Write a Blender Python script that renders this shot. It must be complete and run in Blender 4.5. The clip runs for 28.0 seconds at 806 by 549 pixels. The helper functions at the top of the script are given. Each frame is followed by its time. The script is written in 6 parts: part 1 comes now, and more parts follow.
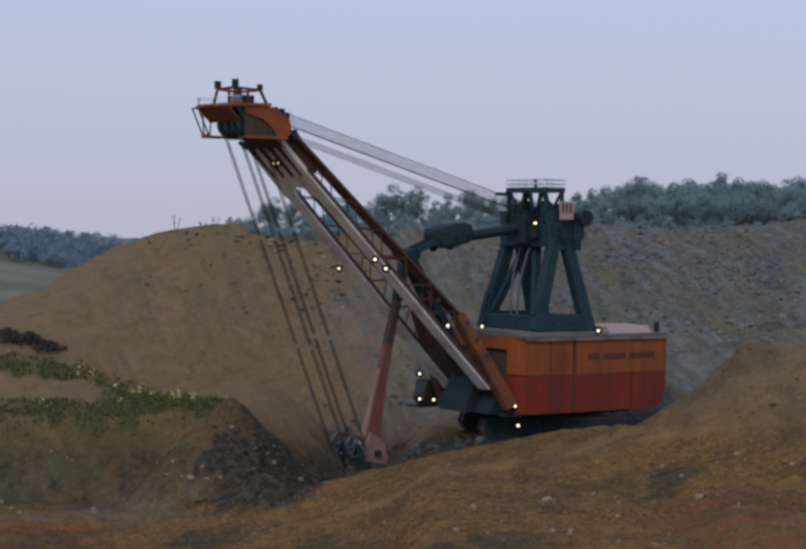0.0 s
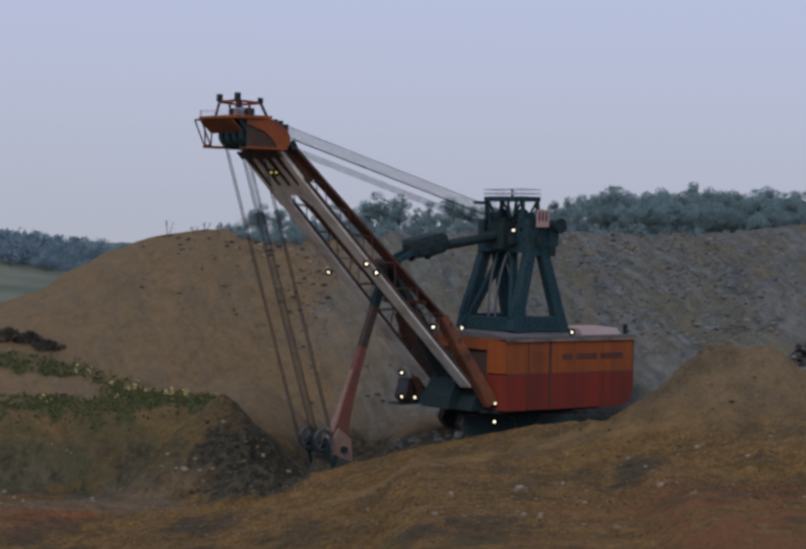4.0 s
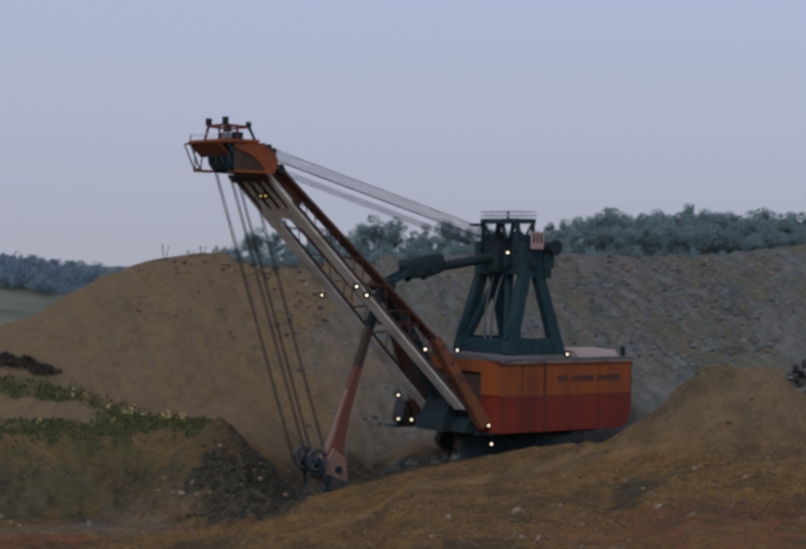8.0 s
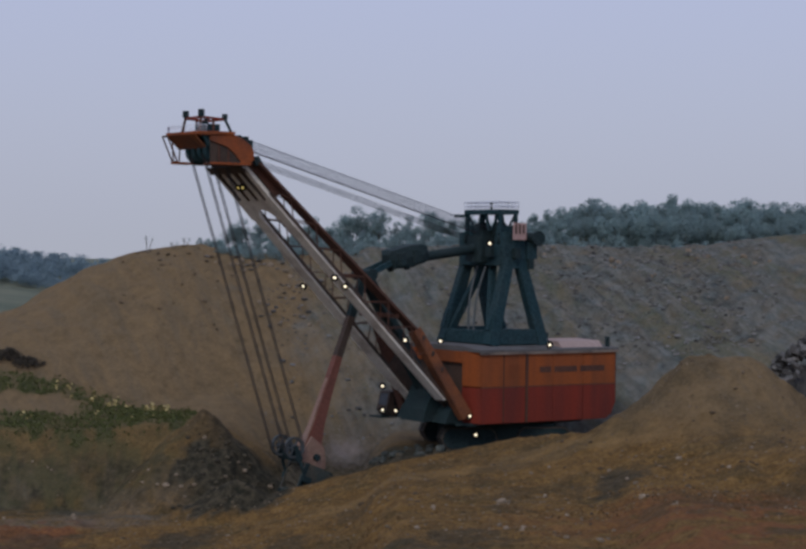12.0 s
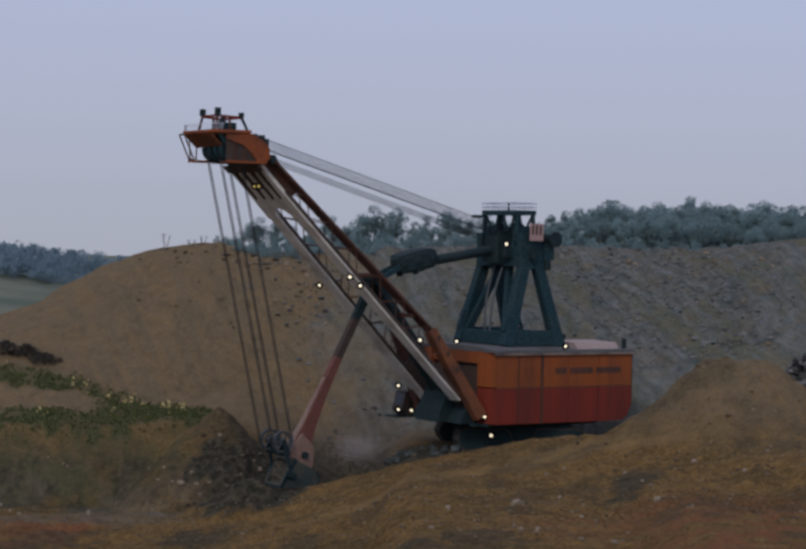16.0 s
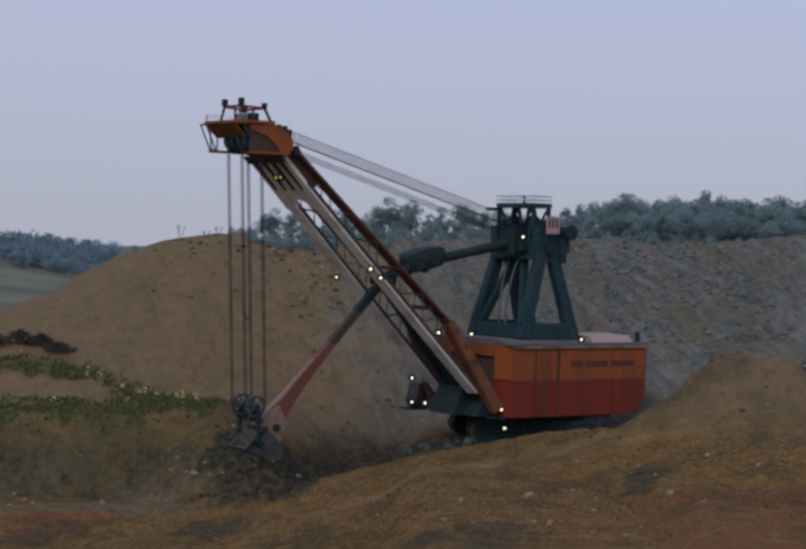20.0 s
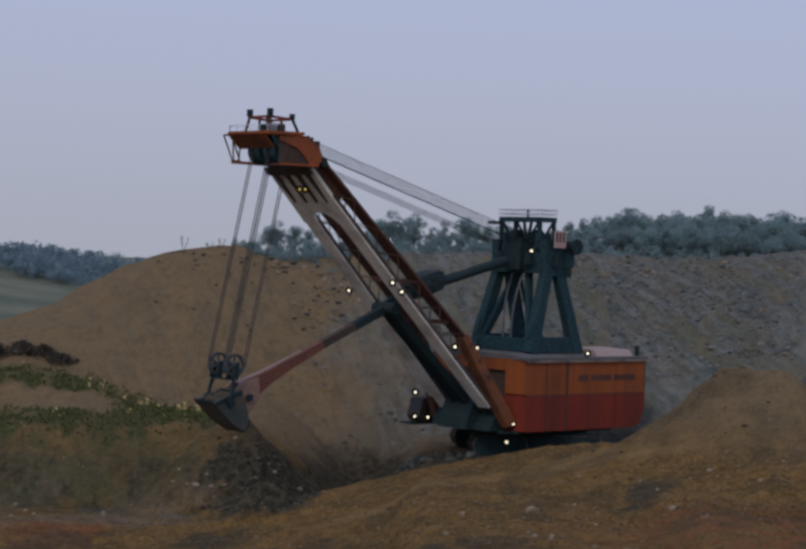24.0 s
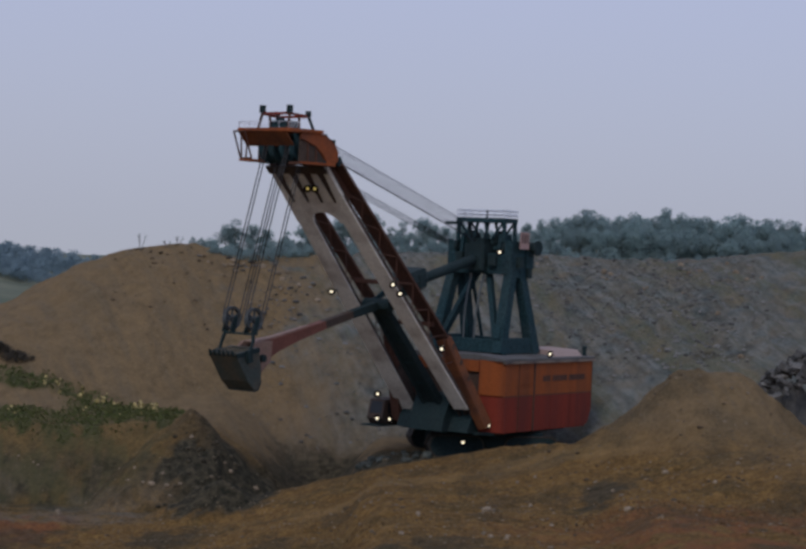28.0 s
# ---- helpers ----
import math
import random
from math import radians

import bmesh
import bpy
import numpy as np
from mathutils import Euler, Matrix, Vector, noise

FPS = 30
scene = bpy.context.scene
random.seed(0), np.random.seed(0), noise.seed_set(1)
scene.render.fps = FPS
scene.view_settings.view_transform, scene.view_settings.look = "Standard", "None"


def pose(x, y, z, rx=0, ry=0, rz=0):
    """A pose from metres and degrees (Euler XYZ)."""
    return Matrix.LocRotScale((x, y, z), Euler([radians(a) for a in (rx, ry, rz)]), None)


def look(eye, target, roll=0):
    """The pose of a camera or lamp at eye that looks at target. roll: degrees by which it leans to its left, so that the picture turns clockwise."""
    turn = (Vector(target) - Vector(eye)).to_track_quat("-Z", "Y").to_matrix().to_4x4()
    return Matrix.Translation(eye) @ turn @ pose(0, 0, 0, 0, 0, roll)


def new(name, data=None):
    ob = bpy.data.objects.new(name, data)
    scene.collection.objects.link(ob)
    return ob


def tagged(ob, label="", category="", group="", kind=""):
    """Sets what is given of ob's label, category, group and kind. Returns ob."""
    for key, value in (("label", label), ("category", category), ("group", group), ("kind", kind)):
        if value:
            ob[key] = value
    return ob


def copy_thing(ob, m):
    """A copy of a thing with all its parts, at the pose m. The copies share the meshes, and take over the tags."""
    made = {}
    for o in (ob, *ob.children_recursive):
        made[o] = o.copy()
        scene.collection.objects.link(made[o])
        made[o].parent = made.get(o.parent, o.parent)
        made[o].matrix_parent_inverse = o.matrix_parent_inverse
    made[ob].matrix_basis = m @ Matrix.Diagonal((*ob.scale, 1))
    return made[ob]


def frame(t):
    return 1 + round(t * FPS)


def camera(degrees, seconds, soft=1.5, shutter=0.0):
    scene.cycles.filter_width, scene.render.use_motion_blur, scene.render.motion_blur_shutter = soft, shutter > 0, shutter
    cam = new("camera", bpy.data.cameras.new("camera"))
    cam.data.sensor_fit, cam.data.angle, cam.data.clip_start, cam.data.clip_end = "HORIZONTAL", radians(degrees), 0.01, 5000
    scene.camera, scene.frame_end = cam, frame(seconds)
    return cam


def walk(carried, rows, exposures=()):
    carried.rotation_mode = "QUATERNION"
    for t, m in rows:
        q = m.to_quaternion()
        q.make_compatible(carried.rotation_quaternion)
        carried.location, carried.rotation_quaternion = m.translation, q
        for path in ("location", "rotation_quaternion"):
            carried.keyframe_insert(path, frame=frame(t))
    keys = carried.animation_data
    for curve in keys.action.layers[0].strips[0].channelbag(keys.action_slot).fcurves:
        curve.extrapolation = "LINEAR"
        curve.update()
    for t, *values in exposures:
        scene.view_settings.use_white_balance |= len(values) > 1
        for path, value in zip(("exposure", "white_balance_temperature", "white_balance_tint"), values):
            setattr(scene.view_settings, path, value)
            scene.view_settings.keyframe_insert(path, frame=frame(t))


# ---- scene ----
EYE = Vector((-18.26, -315.0, 32.5))
cam = camera(25.25, 28.0, soft=3.05)
CAMERA_ROWS = [  # seconds, yaw, pitch, lean, metres forward
    (0, 0.839, -1.289, 0.957, 16.52),
    (0.5, 1.021, -1.744, 0.946, 15.22),
    (1, 0.962, -1.658, 0.967, 13.89),
    (1.1, 0.959, -1.621, 0.963, 11.12),
    (1.2, 0.956, -1.583, 0.960, 8.34),
    (1.3, 0.953, -1.546, 0.956, 5.56),
    (1.4, 0.951, -1.508, 0.953, 2.78),
    (1.5, 0.948, -1.471, 0.949, 0.00),
    (2, 0.800, -1.195, 1.400, 0.00),
    (2.5, 0.719, -1.032, 1.603, 0.00),
    (3, 0.726, -1.024, 1.643, 0.00),
    (3.5, 0.502, -1.129, 1.311, 0.00),
    (4, 0.264, -1.089, 1.258, 0.00),
    (4.5, 0.031, -1.090, 1.294, 0.00),
    (6.5, 0.452, -0.932, 1.145, 0.00),
    (7, 0.267, -1.021, 1.026, 0.00),
    (7.5, 0.036, -0.544, 0.874, 0.00),
    (8, 0.161, -0.368, 1.011, 0.00),
    (8.5, 0.247, -0.634, 0.831, 0.00),
    (9, -0.340, -1.130, 0.696, 0.00),
    (9.5, -0.392, -1.113, 0.845, 0.00),
    (10, -0.246, -0.958, 1.075, 0.00),
    (10.5, 0.025, -0.813, 1.228, 0.00),
    (11, -0.098, -0.361, 0.991, 0.00),
    (11.5, 0.166, -0.652, 0.791, 0.00),
    (12, -0.358, -0.638, 0.838, 0.00),
    (12.5, -0.511, -0.735, 1.058, 0.00),
    (14.5, -0.175, -0.742, 1.242, 0.00),
    (15, -0.200, -0.755, 1.184, 0.00),
    (15.5, -0.050, -0.662, 1.220, 0.00),
    (16, 0.179, -0.654, 1.368, 0.00),
    (16.5, 0.994, -0.857, 1.530, 0.00),
    (17, 1.100, -1.014, 1.728, 0.00),
    (17.5, 0.704, -1.179, 1.699, 0.00),
    (18, 0.221, -1.242, 1.853, 0.00),
    (18.5, 0.149, -1.057, 1.789, 0.00),
    (19, 0.243, -1.078, 1.631, 0.00),
    (19.5, 0.337, -0.962, 1.595, 0.00),
    (20, 0.632, -0.918, 1.749, 0.00),
    (20.5, 0.566, -0.892, 1.864, 0.00),
    (21, 0.426, -0.579, 1.744, 0.00),
    (21.5, 0.492, -0.296, 1.634, 0.00),
    (22, 0.541, -0.299, 1.534, 0.00),
    (22.5, 0.753, -0.253, 1.748, 0.00),
    (24.5, 0.709, -0.551, 2.144, 0.00),
    (25, 0.885, -0.201, 1.980, 0.00),
    (25.5, 0.498, -0.609, 2.300, 0.00),
    (26, 0.059, -0.706, 2.191, 0.00),
    (26.5, -0.107, -0.557, 2.476, 0.00),
    (27, -0.336, -0.517, 2.468, 0.00),
    (27.5, -0.425, -0.506, 2.410, 0.00),
    (28, -0.602, -0.455, 2.575, 0.00),
]
walk(cam, [(t, pose(EYE.x, EYE.y + ahead, EYE.z, 90 + pitch, 0, yaw) @ pose(0, 0, 0, 0, 0, lean))
           for t, yaw, pitch, lean, ahead in CAMERA_ROWS], exposures=[(0.0, 0.05), (2.0, 0.03), (4.0, -0.05), (7.0, -0.15), (9.0, -0.22), (12.0, -0.15), (17.0, -0.2), (19.0, -0.08), (22.0, -0.22), (25.0, -0.24), (28.0, -0.19)])

# ---- daylight: thin, even haze with a weak, wide sun ----
SUN_HEIGHT, SUN_AZIMUTH = 42.0, 200.0
world = bpy.data.worlds.new("hazy_sky")
scene.world = world
world.use_nodes = True
wn, wl = world.node_tree.nodes, world.node_tree.links
wn.clear()
sky = wn.new("ShaderNodeTexSky")
sky.sky_type, sky.sun_disc = "NISHITA", False
sky.sun_elevation, sky.sun_rotation = radians(SUN_HEIGHT), radians(SUN_AZIMUTH)
sky.dust_density, sky.air_density = 4.0, 1.0
sky_light = wn.new("ShaderNodeBackground")
sky_light.inputs["Strength"].default_value = 0.1
coords = wn.new("ShaderNodeTexCoord")
split = wn.new("ShaderNodeSeparateXYZ")
ramp = wn.new("ShaderNodeValToRGB")
ramp.color_ramp.elements[0].position, ramp.color_ramp.elements[0].color = 0.0, (0.505, 0.533, 0.64, 1)
ramp.color_ramp.elements[1].position, ramp.color_ramp.elements[1].color = 0.16, (0.52, 0.572, 0.805, 1)
top = ramp.color_ramp.elements.new(0.9)
top.color = (0.42, 0.47, 0.66, 1)
haze_light = wn.new("ShaderNodeBackground")
haze_light.inputs["Strength"].default_value = 1.0
blend = wn.new("ShaderNodeMixShader")
blend.inputs[0].default_value = 0.88
wout = wn.new("ShaderNodeOutputWorld")
wl.new(sky.outputs[0], sky_light.inputs["Color"])
wl.new(coords.outputs["Generated"], split.inputs[0])
wl.new(split.outputs["Z"], ramp.inputs[0])
wl.new(ramp.outputs[0], haze_light.inputs["Color"])
wl.new(sky_light.outputs[0], blend.inputs[1])
wl.new(haze_light.outputs[0], blend.inputs[2])
wl.new(blend.outputs[0], wout.inputs[0])
sun_data = bpy.data.lights.new("sun", "SUN")
sun_data.energy, sun_data.angle, sun_data.color = 0.8, radians(14), (1.0, 0.93, 0.84)
sun = new("sun", sun_data)
_e, _a = radians(SUN_HEIGHT), radians(SUN_AZIMUTH)
sun.matrix_world = look(Vector((math.sin(_a) * math.cos(_e), math.cos(_a) * math.cos(_e), math.sin(_e))) * 400, (0, 0, 0))


# ---- materials ----
def material(name, color, rough=0.7, metal=0.0, vary=0.25, scale=1.5, bump=0.15, dirt=None, dirt_amount=0.4, random_vary=0.0, island=0.0,
             emit=None, strength=0.0, streaks=False, gloss=0.25, thin=0.0):
    """Paint, rust, stone or leaf: base colour varied at two scales, patches of dirt and fine relief."""
    m = bpy.data.materials.new(name)
    m.use_nodes = True
    n, l = m.node_tree.nodes, m.node_tree.links
    bsdf = n["Principled BSDF"]
    bsdf.inputs["Roughness"].default_value, bsdf.inputs["Metallic"].default_value = rough, metal
    bsdf.inputs["Specular IOR Level"].default_value = gloss
    where = n.new("ShaderNodeTexCoord")
    source = where.outputs["Object"]
    if streaks:
        squash = n.new("ShaderNodeMapping")
        squash.inputs["Scale"].default_value = (1, 1, 0.15)
        l.new(source, squash.inputs[0])
        source = squash.outputs[0]
    fine, broad = n.new("ShaderNodeTexNoise"), n.new("ShaderNodeTexNoise")
    fine.inputs["Scale"].default_value, fine.inputs["Detail"].default_value = scale * 4, 6
    broad.inputs["Scale"].default_value, broad.inputs["Detail"].default_value = scale * 0.35, 4
    l.new(where.outputs["Object"], fine.inputs["Vector"])
    l.new(source, broad.inputs["Vector"])
    spread = n.new("ShaderNodeMapRange")
    spread.inputs["From Min"].default_value, spread.inputs["From Max"].default_value = 0.3, 0.7
    spread.inputs["To Min"].default_value, spread.inputs["To Max"].default_value = 1 - vary, 1 + vary
    l.new(fine.outputs[0], spread.inputs[0])
    value = spread.outputs[0]
    for amount, kind, out in ((random_vary, "ShaderNodeObjectInfo", "Random"), (island, "ShaderNodeNewGeometry", "Random Per Island")):
        if amount:
            chance, level, times = n.new(kind), n.new("ShaderNodeMapRange"), n.new("ShaderNodeMath")
            level.inputs["To Min"].default_value, level.inputs["To Max"].default_value = 1 - amount, 1 + amount
            times.operation = "MULTIPLY"
            l.new(chance.outputs[out], level.inputs[0])
            l.new(level.outputs[0], times.inputs[0])
            l.new(value, times.inputs[1])
            value = times.outputs[0]
    mix = n.new("ShaderNodeMix")
    mix.data_type = "RGBA"
    mix.inputs["A"].default_value = (*color, 1)
    mix.inputs["B"].default_value = (*(dirt or [c * 0.7 for c in color]), 1)
    patch = n.new("ShaderNodeMapRange")
    patch.inputs["From Min"].default_value, patch.inputs["From Max"].default_value = 0.42, 0.68
    patch.inputs["To Max"].default_value = dirt_amount
    l.new(broad.outputs[0], patch.inputs[0])
    l.new(patch.outputs[0], mix.inputs["Factor"])
    scaled = n.new("ShaderNodeVectorMath")
    scaled.operation = "SCALE"
    l.new(mix.outputs["Result"], scaled.inputs[0])
    l.new(value, scaled.inputs["Scale"])
    l.new(scaled.outputs[0], bsdf.inputs["Base Color"])
    relief = n.new("ShaderNodeBump")
    relief.inputs["Strength"].default_value, relief.inputs["Distance"].default_value = bump, 0.1
    l.new(fine.outputs[0], relief.inputs["Height"])
    l.new(relief.outputs[0], bsdf.inputs["Normal"])
    if emit:
        bsdf.inputs["Emission Color"].default_value, bsdf.inputs["Emission Strength"].default_value = (*emit, 1), strength
    if thin:                                                     # light passes through leaves
        glow, share = n.new("ShaderNodeBsdfTranslucent"), n.new("ShaderNodeMixShader")
        share.inputs[0].default_value = thin
        l.new(scaled.outputs[0], glow.inputs["Color"])
        l.new(bsdf.outputs[0], share.inputs[1])
        l.new(glow.outputs[0], share.inputs[2])
        l.new(share.outputs[0], n["Material Output"].inputs["Surface"])
    return m


ORANGE = material("orange_paint", (0.31, 0.083, 0.022), 0.75, vary=0.12, scale=0.8, dirt=(0.15, 0.055, 0.028), dirt_amount=0.7, streaks=True)
RED = material("red_paint", (0.22, 0.034, 0.02), 0.75, vary=0.12, scale=0.8, dirt=(0.10, 0.03, 0.026), dirt_amount=0.65, streaks=True)
BOOM_RED = material("rusty_red_paint", (0.108, 0.05, 0.035), 0.8, vary=0.3, scale=0.9, dirt=(0.065, 0.038, 0.032), dirt_amount=0.7)
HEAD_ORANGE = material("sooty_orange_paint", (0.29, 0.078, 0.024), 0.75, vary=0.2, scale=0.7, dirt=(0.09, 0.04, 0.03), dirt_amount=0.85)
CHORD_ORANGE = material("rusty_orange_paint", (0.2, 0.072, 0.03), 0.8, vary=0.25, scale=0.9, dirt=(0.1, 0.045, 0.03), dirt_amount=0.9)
# dark tone that holds the shade of the boom webs and front recess
BOOM_DARK = material("web_shade_paint", (0.055, 0.044, 0.038), 0.8, vary=0.3, scale=0.9, dirt=(0.1, 0.06, 0.045), dirt_amount=0.6)
BOOM_GREY = material("weathered_light_paint", (0.76, 0.73, 0.66), 0.7, vary=0.15, scale=0.6, dirt=(0.36, 0.3, 0.25), dirt_amount=0.7, gloss=0.1)
HANDLE_RED = material("worn_red_paint", (0.175, 0.068, 0.05), 0.65, vary=0.2, scale=0.6, dirt=(0.12, 0.05, 0.04), dirt_amount=0.6)
HANDLE_PALE = material("scraped_pale_steel", (0.27, 0.175, 0.135), 0.55, vary=0.2, scale=0.7, dirt=(0.2, 0.1, 0.08), dirt_amount=0.6)
NAVY = material("dark_green_steel", (0.02, 0.051, 0.063), 0.7, vary=0.35, scale=0.7, dirt=(0.036, 0.058, 0.064), dirt_amount=0.5, gloss=0.12)
# black base lifted slightly, in place of haze over the dark parts
BLACK = material("greasy_black_steel", (0.02, 0.037, 0.041), 0.75, vary=0.3, scale=0.9, dirt=(0.032, 0.046, 0.05), dirt_amount=0.5, gloss=0.12)
TRACK = material("dusty_track_steel", (0.04, 0.043, 0.045), 0.6, vary=0.3, scale=0.9, dirt=(0.1, 0.075, 0.05), dirt_amount=0.5, random_vary=0.15)
ROOF = material("grey_roof_sheet", (0.13, 0.13, 0.135), 0.85, vary=0.15, scale=0.5, dirt=(0.09, 0.085, 0.08), dirt_amount=0.8)
ROOF_WHITE = material("pale_roof_sheet", (0.36, 0.27, 0.25), 0.8, vary=0.12, scale=0.5, dirt=(0.4, 0.32, 0.3), dirt_amount=0.6)
ROOF_EDGE = material("worn_roof_edge", (0.24, 0.19, 0.155), 0.85, vary=0.25, scale=0.8, dirt=(0.06, 0.05, 0.05), dirt_amount=0.9)
ROPE = material("wire_rope", (0.05, 0.05, 0.055), 0.5, metal=0.4, vary=0.3, scale=4)
PENDANT = material("pendant_rope", (0.03, 0.03, 0.044), 0.6, metal=0.1, vary=0.2, scale=4)
MUCK_LOAD = material("dug_muck", (0.062, 0.055, 0.04), 0.95, vary=0.35, scale=0.9, bump=0.5, dirt=(0.1, 0.085, 0.06), dirt_amount=0.6)
DIPPER = material("scuffed_dipper_steel", (0.058, 0.074, 0.07), 0.55, metal=0.2, vary=0.3, scale=0.9, dirt=(0.12, 0.09, 0.06), dirt_amount=0.6)
SIGN = material("faded_pink_board", (0.46, 0.31, 0.29), 0.6, vary=0.1, scale=1)
GLASS = material("dark_cab_glass", (0.02, 0.025, 0.03), 0.1, vary=0.1, scale=1, bump=0.0)
# pale rails, whitened further and blued for the glare along the platform
RAIL = material("pale_rail_with_glare", (0.68, 0.72, 0.82), 0.5, vary=0.1, scale=2)
SOOT = material("sooty_lamp_shell", (0.012, 0.012, 0.013), 0.8, vary=0.2, scale=2)
CABLE = material("grey_rubber_cable", (0.11, 0.13, 0.14), 0.7, vary=0.2, scale=1.5)
SHEAVE = material("worn_sheave_steel", (0.075, 0.09, 0.1), 0.55, metal=0.2, vary=0.25, scale=0.9, dirt=(0.11, 0.1, 0.09), dirt_amount=0.5)
AMBER_LENS = material("dim_amber_lens", (0.7, 0.6, 0.25), 0.3, vary=0.05, emit=(1.0, 0.75, 0.2), strength=0.35)
LENS = material("lit_floodlight_lens", (0.8, 0.78, 0.7), 0.3, vary=0.05, emit=(1.0, 0.86, 0.6), strength=1.5)


# ---- mesh building ----
class Build:
    """Collects corners and faces of one mesh."""

    def __init__(self):
        self.v, self.f = [], []

    def add(self, verts, faces):
        k = len(self.v)
        self.v += [tuple(p) for p in verts]
        self.f += [tuple(i + k for i in f) for f in faces]
        return self

    def ring(self, rings, close=True):
        """Skin between rings of equal count, with end caps."""
        n, k = len(rings[0]), len(self.v)
        self.v += [tuple(p) for r in rings for p in r]
        for a in range(len(rings) - 1):
            for i in range(n):
                j = (i + 1) % n
                self.f.append((k + a * n + i, k + a * n + j, k + a * n + n + j, k + a * n + n + i))
        if close:
            self.f.append(tuple(k + i for i in reversed(range(n))))
            self.f.append(tuple(k + (len(rings) - 1) * n + i for i in range(n)))
        return self

    def box(self, x0, x1, y0, y1, z0, z1, cut=0.06):
        """A box with its four upright edges cut."""
        c = min(cut, (x1 - x0) / 3, (y1 - y0) / 3)
        plan = [(x0 + c, y0), (x1 - c, y0), (x1, y0 + c), (x1, y1 - c), (x1 - c, y1), (x0 + c, y1), (x0, y1 - c), (x0, y0 + c)]
        return self.ring([[(x, y, z) for x, y in plan] for z in (z0, z1)])

    def beam(self, p, q, w, h, side=(0, 1, 0), w2=None, h2=None):
        """A bar from p to q, w across along side and h the other way, edges slightly cut."""
        p, q = Vector(p), Vector(q)
        way = (q - p).normalized()
        s = Vector(side)
        s = (s - way * s.dot(way)).normalized()
        u = way.cross(s)
        rings = []
        for at, a, b in ((p, w / 2, h / 2), (q, (w2 or w) / 2, (h2 or h) / 2)):
            c = 0.14 * min(a, b)
            rings.append([at + s * x + u * y for x, y in ((-a + c, -b), (a - c, -b), (a, -b + c), (a, b - c), (a - c, b), (-a + c, b), (-a, b - c), (-a, -b + c))])
        return self.ring(rings)

    def tube(self, p, q, r, r2=None, n=10):
        p, q = Vector(p), Vector(q)
        way = (q - p).normalized()
        s = way.orthogonal().normalized()
        u = way.cross(s)
        return self.ring([[at + (s * math.cos(i * math.tau / n) + u * math.sin(i * math.tau / n)) * k for i in range(n)]
                          for at, k in ((p, r), (q, r if r2 is None else r2))])

    def prism(self, outline, y0, y1):
        """An outline in x and z, run from y0 to y1."""
        return self.ring([[(x, y, z) for x, z in outline] for y in (y0, y1)])

    def wheel(self, centre, r, width, n=28, hub=0.3, groove=0.12):
        """A grooved sheave or roller turning about y."""
        cx, cy, cz = centre
        prof = [(hub * r, -0.5), (hub * r, -0.62), (hub * r * 1.5, -0.62), (hub * r * 1.5, -0.28), (r * 0.8, -0.28), (r * 0.84, -0.5), (r, -0.5), (r * (1 - groove), 0),
                (r, 0.5), (r * 0.84, 0.5), (r * 0.8, 0.28), (hub * r * 1.5, 0.28), (hub * r * 1.5, 0.62), (hub * r, 0.62)]
        rings = []
        for i in range(n + 1):
            a = i * math.tau / n
            rings.append([(cx + math.cos(a) * k, cy + w * width, cz + math.sin(a) * k) for k, w in prof])
        return self.ring(rings, close=False)

    def rim(self, centre, r, width, n=28):
        """The grooved rim of an open sheave turning about y."""
        cx, cy, cz = centre
        prof = [(r * 0.8, -0.4), (r, -0.5), (r * 0.9, 0), (r, 0.5), (r * 0.8, 0.4)]
        return self.ring([[(cx + math.cos(i * math.tau / n) * k, cy + w * width, cz + math.sin(i * math.tau / n) * k) for k, w in prof] for i in range(n + 1)], close=False)

    def mesh(self, name, mat, smooth=False):
        me = bpy.data.meshes.new(name)
        me.from_pydata(self.v, [], self.f)
        me.materials.append(mat)
        bm = bmesh.new()
        bm.from_mesh(me)
        bmesh.ops.recalc_face_normals(bm, faces=bm.faces)
        bm.to_mesh(me)
        bm.free()
        if smooth:
            me.polygons.foreach_set("use_smooth", [True] * len(me.polygons))
        return me


def part(name, build, mat, parent, label="", at=None, smooth=False):
    """One mesh object under a thing or a part."""
    ob = new(name, build.mesh(name, mat, smooth))
    ob.parent = parent
    if at is not None:
        ob.matrix_basis = at
    return tagged(ob, label)


def thing(name, label, category, m=None, group="", kind=""):
    ob = new(name)
    if m is not None:
        ob.matrix_basis = m
    return tagged(ob, label, category, group, kind)


# ---- the shape of the ground ----
def lattice(ix, iy, seed):
    h = (ix.astype(np.int64) * 374761393 + iy.astype(np.int64) * 668265263 + seed * 974711) & 0x7FFFFFFF
    h = ((h ^ (h >> 13)) * 1274126177) & 0x7FFFFFFF
    return ((h ^ (h >> 16)) & 0xFFFF) / 65535.0


def value_noise(x, y, seed):
    ix, iy = np.floor(x), np.floor(y)
    fx, fy = x - ix, y - iy
    fx, fy = fx * fx * (3 - 2 * fx), fy * fy * (3 - 2 * fy)
    a, b = lattice(ix, iy, seed), lattice(ix + 1, iy, seed)
    c, d = lattice(ix, iy + 1, seed), lattice(ix + 1, iy + 1, seed)
    return (a + (b - a) * fx) * (1 - fy) + (c + (d - c) * fx) * fy - 0.5


def rough(x, y, size, octaves=4, seed=1, gain=0.5):
    total, amp = 0 * x, 1.0
    for k in range(octaves):
        total = total + amp * value_noise(x / size + 17 * k, y / size - 9 * k, seed + k)
        size, amp = size / 2.1, amp * gain
    return total


